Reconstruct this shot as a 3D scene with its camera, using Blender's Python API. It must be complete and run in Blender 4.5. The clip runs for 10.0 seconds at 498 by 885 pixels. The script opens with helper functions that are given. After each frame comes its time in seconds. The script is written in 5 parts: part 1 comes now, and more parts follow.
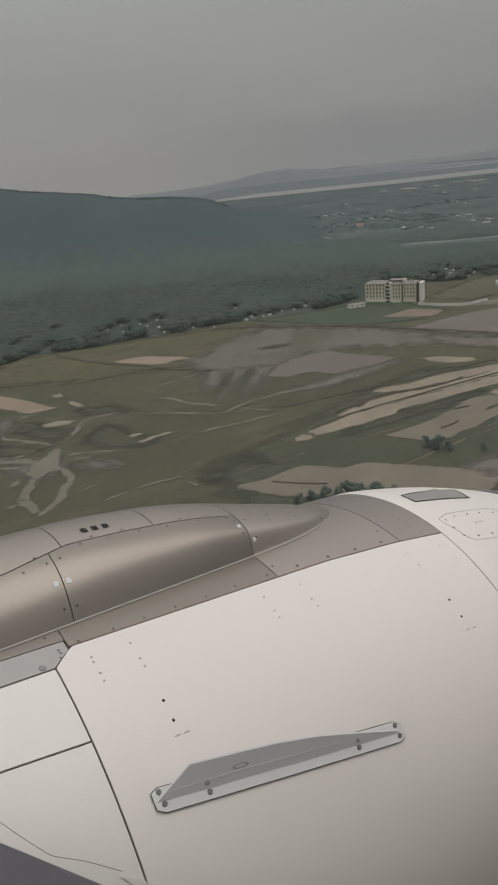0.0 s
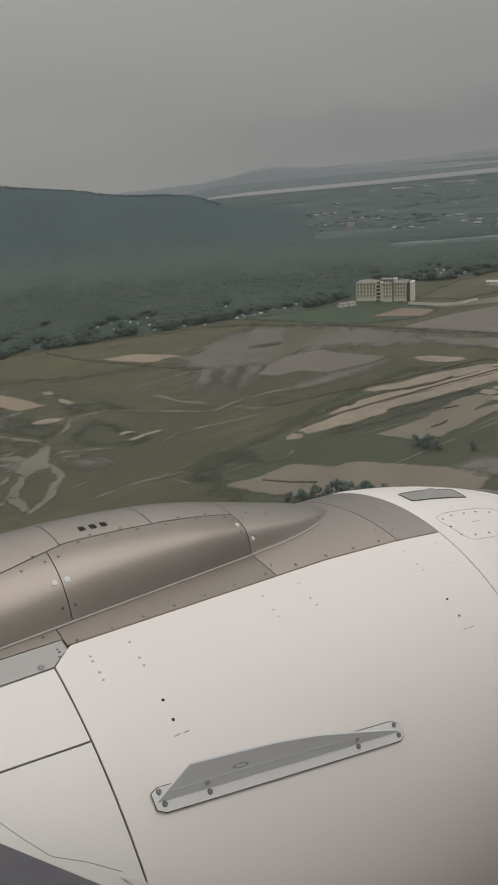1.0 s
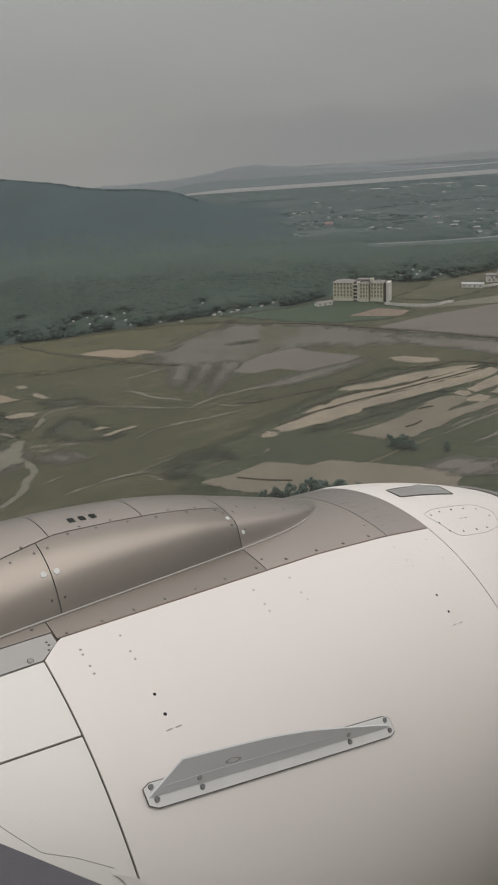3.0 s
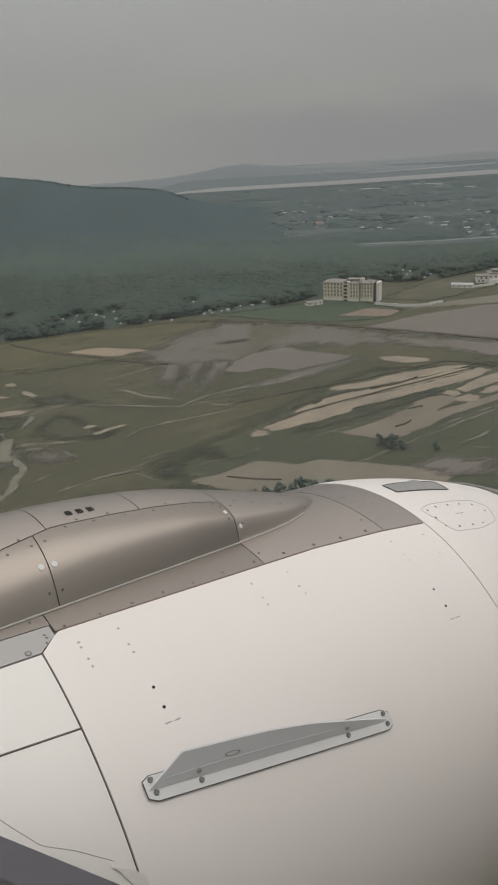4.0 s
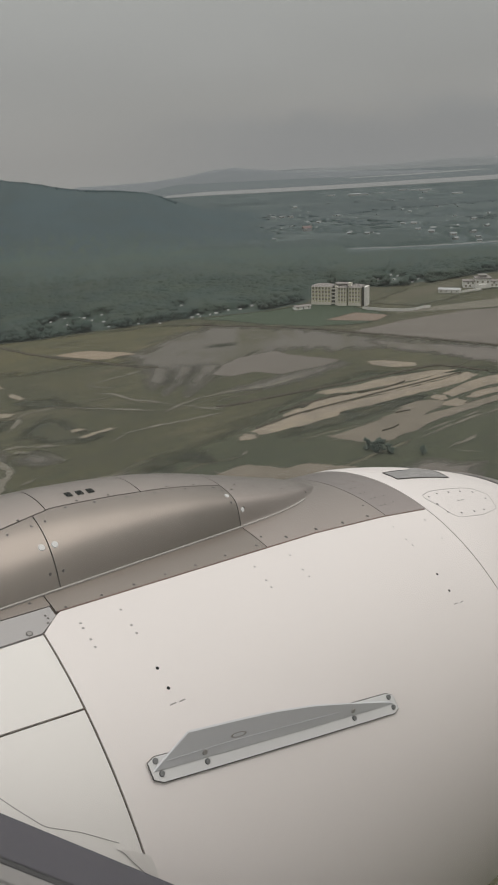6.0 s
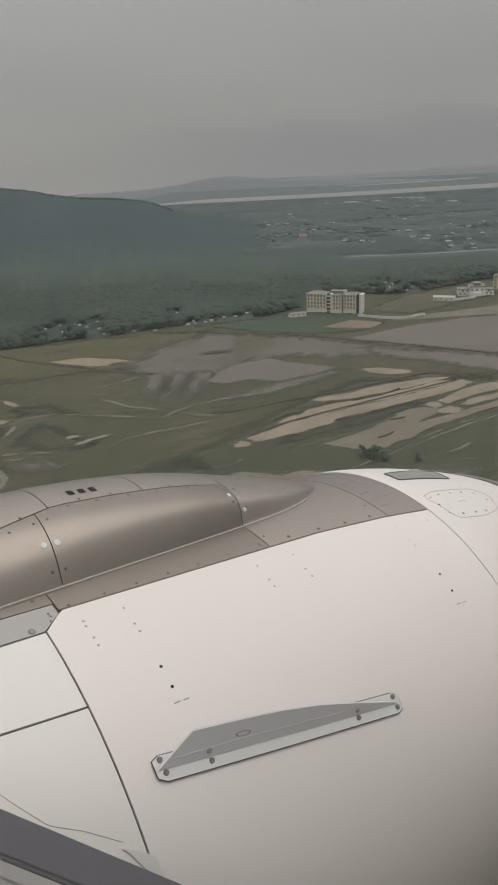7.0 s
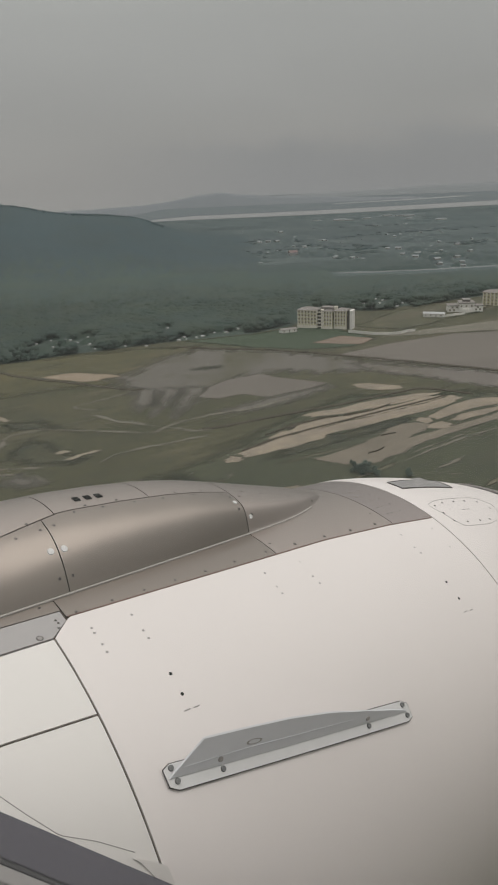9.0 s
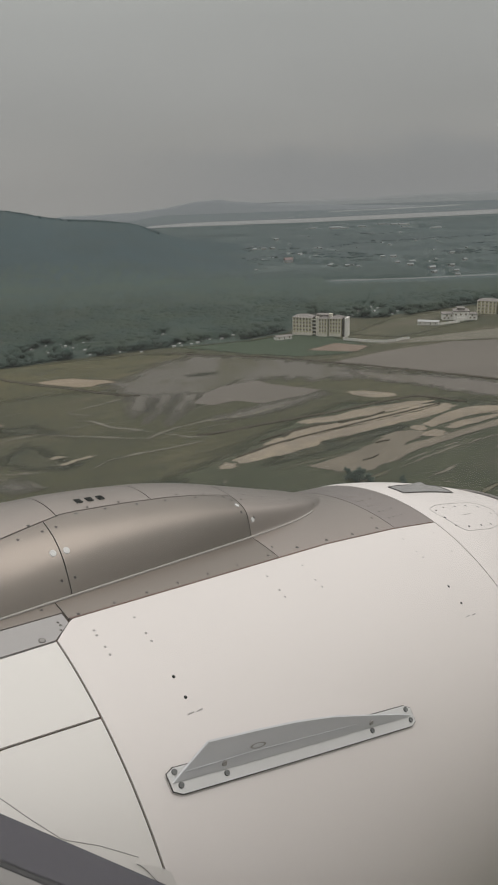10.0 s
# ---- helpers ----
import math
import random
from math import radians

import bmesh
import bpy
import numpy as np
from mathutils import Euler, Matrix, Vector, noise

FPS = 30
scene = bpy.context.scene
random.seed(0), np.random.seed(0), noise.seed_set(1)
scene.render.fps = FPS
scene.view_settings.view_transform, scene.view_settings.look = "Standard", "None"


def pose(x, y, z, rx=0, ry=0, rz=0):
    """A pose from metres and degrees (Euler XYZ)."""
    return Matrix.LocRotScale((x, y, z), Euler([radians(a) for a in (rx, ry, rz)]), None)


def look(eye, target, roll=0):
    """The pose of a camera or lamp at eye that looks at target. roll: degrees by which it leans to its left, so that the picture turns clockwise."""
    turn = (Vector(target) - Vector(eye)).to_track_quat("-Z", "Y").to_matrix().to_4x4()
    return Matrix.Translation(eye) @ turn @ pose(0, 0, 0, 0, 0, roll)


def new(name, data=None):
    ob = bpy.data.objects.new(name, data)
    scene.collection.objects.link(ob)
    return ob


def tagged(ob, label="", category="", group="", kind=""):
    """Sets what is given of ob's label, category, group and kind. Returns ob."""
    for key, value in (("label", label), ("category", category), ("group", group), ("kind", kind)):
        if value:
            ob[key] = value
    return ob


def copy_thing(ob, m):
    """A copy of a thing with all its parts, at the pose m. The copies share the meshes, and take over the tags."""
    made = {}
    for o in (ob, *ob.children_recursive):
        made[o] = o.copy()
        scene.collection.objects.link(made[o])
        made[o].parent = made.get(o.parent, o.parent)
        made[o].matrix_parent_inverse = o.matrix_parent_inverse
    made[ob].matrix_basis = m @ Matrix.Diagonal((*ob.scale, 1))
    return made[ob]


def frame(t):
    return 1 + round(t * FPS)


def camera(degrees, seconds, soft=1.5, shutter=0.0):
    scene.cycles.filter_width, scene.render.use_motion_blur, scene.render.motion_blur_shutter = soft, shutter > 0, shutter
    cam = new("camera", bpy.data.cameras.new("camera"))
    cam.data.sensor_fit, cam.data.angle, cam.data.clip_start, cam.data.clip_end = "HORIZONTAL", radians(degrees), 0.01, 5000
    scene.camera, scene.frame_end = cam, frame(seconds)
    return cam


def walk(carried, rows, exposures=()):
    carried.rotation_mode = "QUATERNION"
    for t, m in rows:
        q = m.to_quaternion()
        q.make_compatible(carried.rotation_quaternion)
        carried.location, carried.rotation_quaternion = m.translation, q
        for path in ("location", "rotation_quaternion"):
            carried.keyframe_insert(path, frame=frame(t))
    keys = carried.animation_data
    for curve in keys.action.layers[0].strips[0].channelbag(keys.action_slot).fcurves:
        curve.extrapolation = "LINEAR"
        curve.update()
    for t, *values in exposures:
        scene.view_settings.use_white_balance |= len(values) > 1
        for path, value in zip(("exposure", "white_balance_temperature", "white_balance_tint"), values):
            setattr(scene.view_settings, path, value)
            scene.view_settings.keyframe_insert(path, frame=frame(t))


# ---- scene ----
# The camera rides beside an aircraft engine, high over a flooded river plain.
cam = camera(36.0, 10.0, soft=1.75)


def stand(x, y, z, pitch, roll, yaw):
    return pose(x, y, z, 0, 0, yaw) @ pose(0, 0, 0, 90 + pitch) @ pose(0, 0, 0, 0, 0, roll)


ROWS = [
    (0.0, 0.180, -0.038, 125.076, -20.50, -5.85, 4.01),
    (0.5, 0.161, -0.033, 125.077, -20.60, -5.41, 3.64),
    (1.0, 0.143, -0.029, 125.076, -20.69, -5.34, 3.25),
    (1.5, 0.125, -0.026, 125.073, -20.84, -5.02, 2.79),
    (2.0, 0.108, -0.022, 125.069, -20.94, -4.54, 2.31),
    (2.5, 0.088, -0.014, 125.063, -21.00, -4.33, 1.77),
    (3.0, 0.069, -0.008, 125.052, -21.02, -3.85, 1.28),
    (4.5, 0.016, -0.006, 125.011, -21.17, -3.18, 0.20),
    (5.0, -0.000, -0.000, 124.986, -21.10, -2.99, 0.00),
    (5.5, -0.017, 0.002, 124.957, -21.01, -2.94, -0.26),
    (7.0, -0.065, 0.003, 124.897, -20.38, -2.66, -0.94),
    (7.5, -0.083, 0.003, 124.887, -20.00, -2.60, -1.11),
    (8.0, -0.097, 0.003, 124.878, -19.84, -2.52, -1.33),
    (8.5, -0.114, 0.005, 124.870, -19.63, -2.39, -1.54),
    (9.0, -0.130, 0.007, 124.861, -19.26, -2.38, -1.72),
    (9.5, -0.146, 0.010, 124.852, -18.97, -2.04, -1.90),
    (10.0, -0.164, 0.015, 124.843, -18.78, -1.91, -2.18),
]
walk(cam, [(t, stand(x, y, z, pitch, roll, yaw)) for t, x, y, z, pitch, roll, yaw in ROWS],
     [(0.0, -0.23), (2.0, -0.14), (3.2, -0.1), (4.5, -0.07), (7.0, -0.08), (10.0, -0.1)])

# ---- light: an overcast sky, darker and hazy at the horizon, and a weak veiled sun ----
SUN_EL, SUN_AZ = 70.0, 96.0
world = bpy.data.worlds.new("overcast_sky")
scene.world = world
world.use_nodes = True
wn, wl = world.node_tree.nodes, world.node_tree.links
wn.clear()
w_out = wn.new("ShaderNodeOutputWorld")
w_geo = wn.new("ShaderNodeTexCoord")
w_sep = wn.new("ShaderNodeSeparateXYZ")
wl.new(w_geo.outputs["Generated"], w_sep.inputs[0])
w_ramp = wn.new("ShaderNodeValToRGB")
SKY = [(0.0, (0.286, 0.281, 0.272)), (0.03, (0.288, 0.284, 0.275)), (0.09, (0.308, 0.307, 0.297)), (0.26, (0.3989, 0.405, 0.3881)),
       (0.6, (0.82, 0.823, 0.802)), (1.0, (1.0, 1.006, 0.985))]
while len(w_ramp.color_ramp.elements) < len(SKY):
    w_ramp.color_ramp.elements.new(0.5)
for el, (p, c) in zip(w_ramp.color_ramp.elements, SKY):
    el.position, el.color = p, (*c, 1)
wl.new(w_sep.outputs[2], w_ramp.inputs[0])
w_map = wn.new("ShaderNodeMapping")
w_map.inputs["Scale"].default_value = (2.0, 2.0, 9.0)
wl.new(w_geo.outputs["Generated"], w_map.inputs[0])
w_noise = wn.new("ShaderNodeTexNoise")
w_noise.inputs["Scale"].default_value, w_noise.inputs["Detail"].default_value = 1.6, 5.0
wl.new(w_map.outputs[0], w_noise.inputs["Vector"])
w_cloud = wn.new("ShaderNodeMapRange")
w_cloud.inputs[1].default_value, w_cloud.inputs[2].default_value = 0.3, 0.7
w_cloud.inputs[3].default_value, w_cloud.inputs[4].default_value = 0.97, 1.03
wl.new(w_noise.outputs[0], w_cloud.inputs[0])
w_mul = wn.new("ShaderNodeVectorMath")
w_mul.operation = "MULTIPLY"
wl.new(w_ramp.outputs[0], w_mul.inputs[0])
w_west, w_side, w_both = wn.new("ShaderNodeMapRange"), wn.new("ShaderNodeValToRGB"), wn.new("ShaderNodeMath")
w_west.inputs[1].default_value, w_west.inputs[2].default_value = -1.0, 1.0
wl.new(w_sep.outputs[0], w_west.inputs[0])
# the cloud is thinner, and brighter, towards the west
for el, (p, v) in zip([w_side.color_ramp.elements[0], w_side.color_ramp.elements[1], w_side.color_ramp.elements.new(0.4)], ((0.0, 1.15), (1.0, 0.85), (0.66, 1.0))):
    el.position, el.color = p, (v, v, v, 1)
w_both.operation = "MULTIPLY"
wl.new(w_west.outputs[0], w_side.inputs[0])
wl.new(w_side.outputs[0], w_both.inputs[0])
wl.new(w_cloud.outputs[0], w_both.inputs[1])
wl.new(w_both.outputs[0], w_mul.inputs[1])
# a low bank of grey-blue cloud towards the north-east, with a billowing top
w_puff, w_stretch = wn.new("ShaderNodeTexNoise"), wn.new("ShaderNodeMapping")
w_stretch.inputs["Scale"].default_value = (1.0, 1.0, 3.0)
w_puff.inputs["Scale"].default_value, w_puff.inputs["Detail"].default_value = 9.0, 6.0
wl.new(w_geo.outputs["Generated"], w_stretch.inputs[0])
wl.new(w_stretch.outputs[0], w_puff.inputs["Vector"])


def w_math(op, a, b):
    m = wn.new("ShaderNodeMath")
    m.operation = op
    for k, v in enumerate((a, b)):
        if isinstance(v, float):
            m.inputs[k].default_value = v
        else:
            wl.new(v, m.inputs[k])
    return m.outputs[0]


def w_range(src, a, b, c, d):
    m = wn.new("ShaderNodeMapRange")
    m.interpolation_type = "SMOOTHSTEP"
    for k, v in enumerate((a, b, c, d)):
        m.inputs[k + 1].default_value = v
    wl.new(src, m.inputs[0])
    return m.outputs[0]


height = w_math("ADD", w_sep.outputs[2], w_math("MULTIPLY", w_puff.outputs[0], 0.1))
bank = w_math("MULTIPLY", w_range(height, 0.062, 0.112, 1.0, 0.0), w_range(w_sep.outputs[0], -0.22, 0.12, 0.0, 1.0))
w_bank = wn.new("ShaderNodeMix")
w_bank.data_type, w_bank.blend_type = "RGBA", "MULTIPLY"
w_bank.inputs["B"].default_value = (0.86, 0.885, 0.92, 1)
wl.new(bank, w_bank.inputs["Factor"])
wl.new(w_mul.outputs[0], w_bank.inputs["A"])
w_sky = wn.new("ShaderNodeTexSky")
w_sky.sky_type, w_sky.sun_disc = "NISHITA", False
w_sky.sun_elevation, w_sky.sun_rotation = radians(SUN_EL), radians(SUN_AZ)
w_bg, w_bg2, w_add = wn.new("ShaderNodeBackground"), wn.new("ShaderNodeBackground"), wn.new("ShaderNodeAddShader")
wl.new(w_bank.outputs["Result"], w_bg.inputs[0])
wl.new(w_sky.outputs[0], w_bg2.inputs[0])
w_bg.inputs[1].default_value, w_bg2.inputs[1].default_value = 1.0, 0.002
wl.new(w_bg.outputs[0], w_add.inputs[0])
wl.new(w_bg2.outputs[0], w_add.inputs[1])
wl.new(w_add.outputs[0], w_out.inputs[0])

sun_data = bpy.data.lights.new("sun", "SUN")
sun_data.energy, sun_data.angle, sun_data.color = 0.92, radians(60), (1.0, 0.96, 0.9)
sun = new("sun", sun_data)
az, el = radians(SUN_AZ), radians(SUN_EL)
sun.matrix_world = look((0, 0, 0), (-math.sin(az) * math.cos(el), -math.cos(az) * math.cos(el), -math.sin(el)))
sun.location = (0, 0, 400)


# how much of the window's acrylic is clouded, standing in for haze in the air
HAZE = 0.073


# ---- materials ----
def material(name, colour, rough=0.7, metal=0.0, grain=0.0, stain=0.0, fine=40.0, coarse=2.0, bump=0.0, other=None, spread=0.0, stretch=(1, 1, 1), coat=0.0, mix_range=(0.4, 0.6), distort=0.0):
    """A surface with fine grain and coarse stains; other: a second colour that the coarse noise mixes in; spread: change from piece to piece."""
    mat = bpy.data.materials.new(name)
    mat.use_nodes = True
    n, l = mat.node_tree.nodes, mat.node_tree.links
    b = n["Principled BSDF"]
    b.inputs["Roughness"].default_value, b.inputs["Metallic"].default_value = rough, metal
    b.inputs["Coat Weight"].default_value = coat
    tc, mp = n.new("ShaderNodeTexCoord"), n.new("ShaderNodeMapping")
    mp.inputs["Scale"].default_value = stretch
    l.new(tc.outputs["Object"], mp.inputs[0])

    def tex(scale, detail):
        t = n.new("ShaderNodeTexNoise")
        t.inputs["Scale"].default_value, t.inputs["Detail"].default_value, t.inputs["Roughness"].default_value = scale, detail, 0.6
        t.inputs["Distortion"].default_value = distort
        l.new(mp.outputs[0], t.inputs["Vector"])
        return t.outputs[0]

    def ranged(src, a, z, lo=0.25, hi=0.75):
        r = n.new("ShaderNodeMapRange")
        r.inputs[1].default_value, r.inputs[2].default_value, r.inputs[3].default_value, r.inputs[4].default_value = lo, hi, a, z
        l.new(src, r.inputs[0])
        return r.outputs[0]

    def times(a, fac):
        m = n.new("ShaderNodeVectorMath")
        m.operation = "MULTIPLY"
        l.new(a, m.inputs[0])
        l.new(fac, m.inputs[1])
        return m.outputs[0]

    base = n.new("ShaderNodeRGB")
    base.outputs[0].default_value = (*colour, 1)
    out = base.outputs[0]
    big, small = tex(coarse, 6), tex(fine, 5)
    if other:
        mx = n.new("ShaderNodeMix")
        mx.data_type = "RGBA"
        mx.inputs["B"].default_value = (*other, 1)
        l.new(out, mx.inputs["A"])
        l.new(ranged(big, 0, 1, *mix_range), mx.inputs["Factor"])
        out = mx.outputs["Result"]
    if grain:
        out = times(out, ranged(small, 1 - grain, 1 + grain))
    if stain:
        out = times(out, ranged(tex(coarse * 0.37, 5), 1 - stain, 1 + stain))
    if spread:
        info = n.new("ShaderNodeObjectInfo")
        out = times(out, ranged(info.outputs["Random"], 1 - spread, 1 + spread, 0, 1))
        geo = n.new("ShaderNodeNewGeometry")
        out = times(out, ranged(geo.outputs["Random Per Island"], 1 - spread, 1 + spread, 0, 1))
    l.new(out, b.inputs["Base Color"])
    if bump:
        bp = n.new("ShaderNodeBump")
        bp.inputs["Strength"].default_value, bp.inputs["Distance"].default_value = 0.5, bump
        l.new(small, bp.inputs["Height"])
        l.new(bp.outputs[0], b.inputs["Normal"])
    return mat


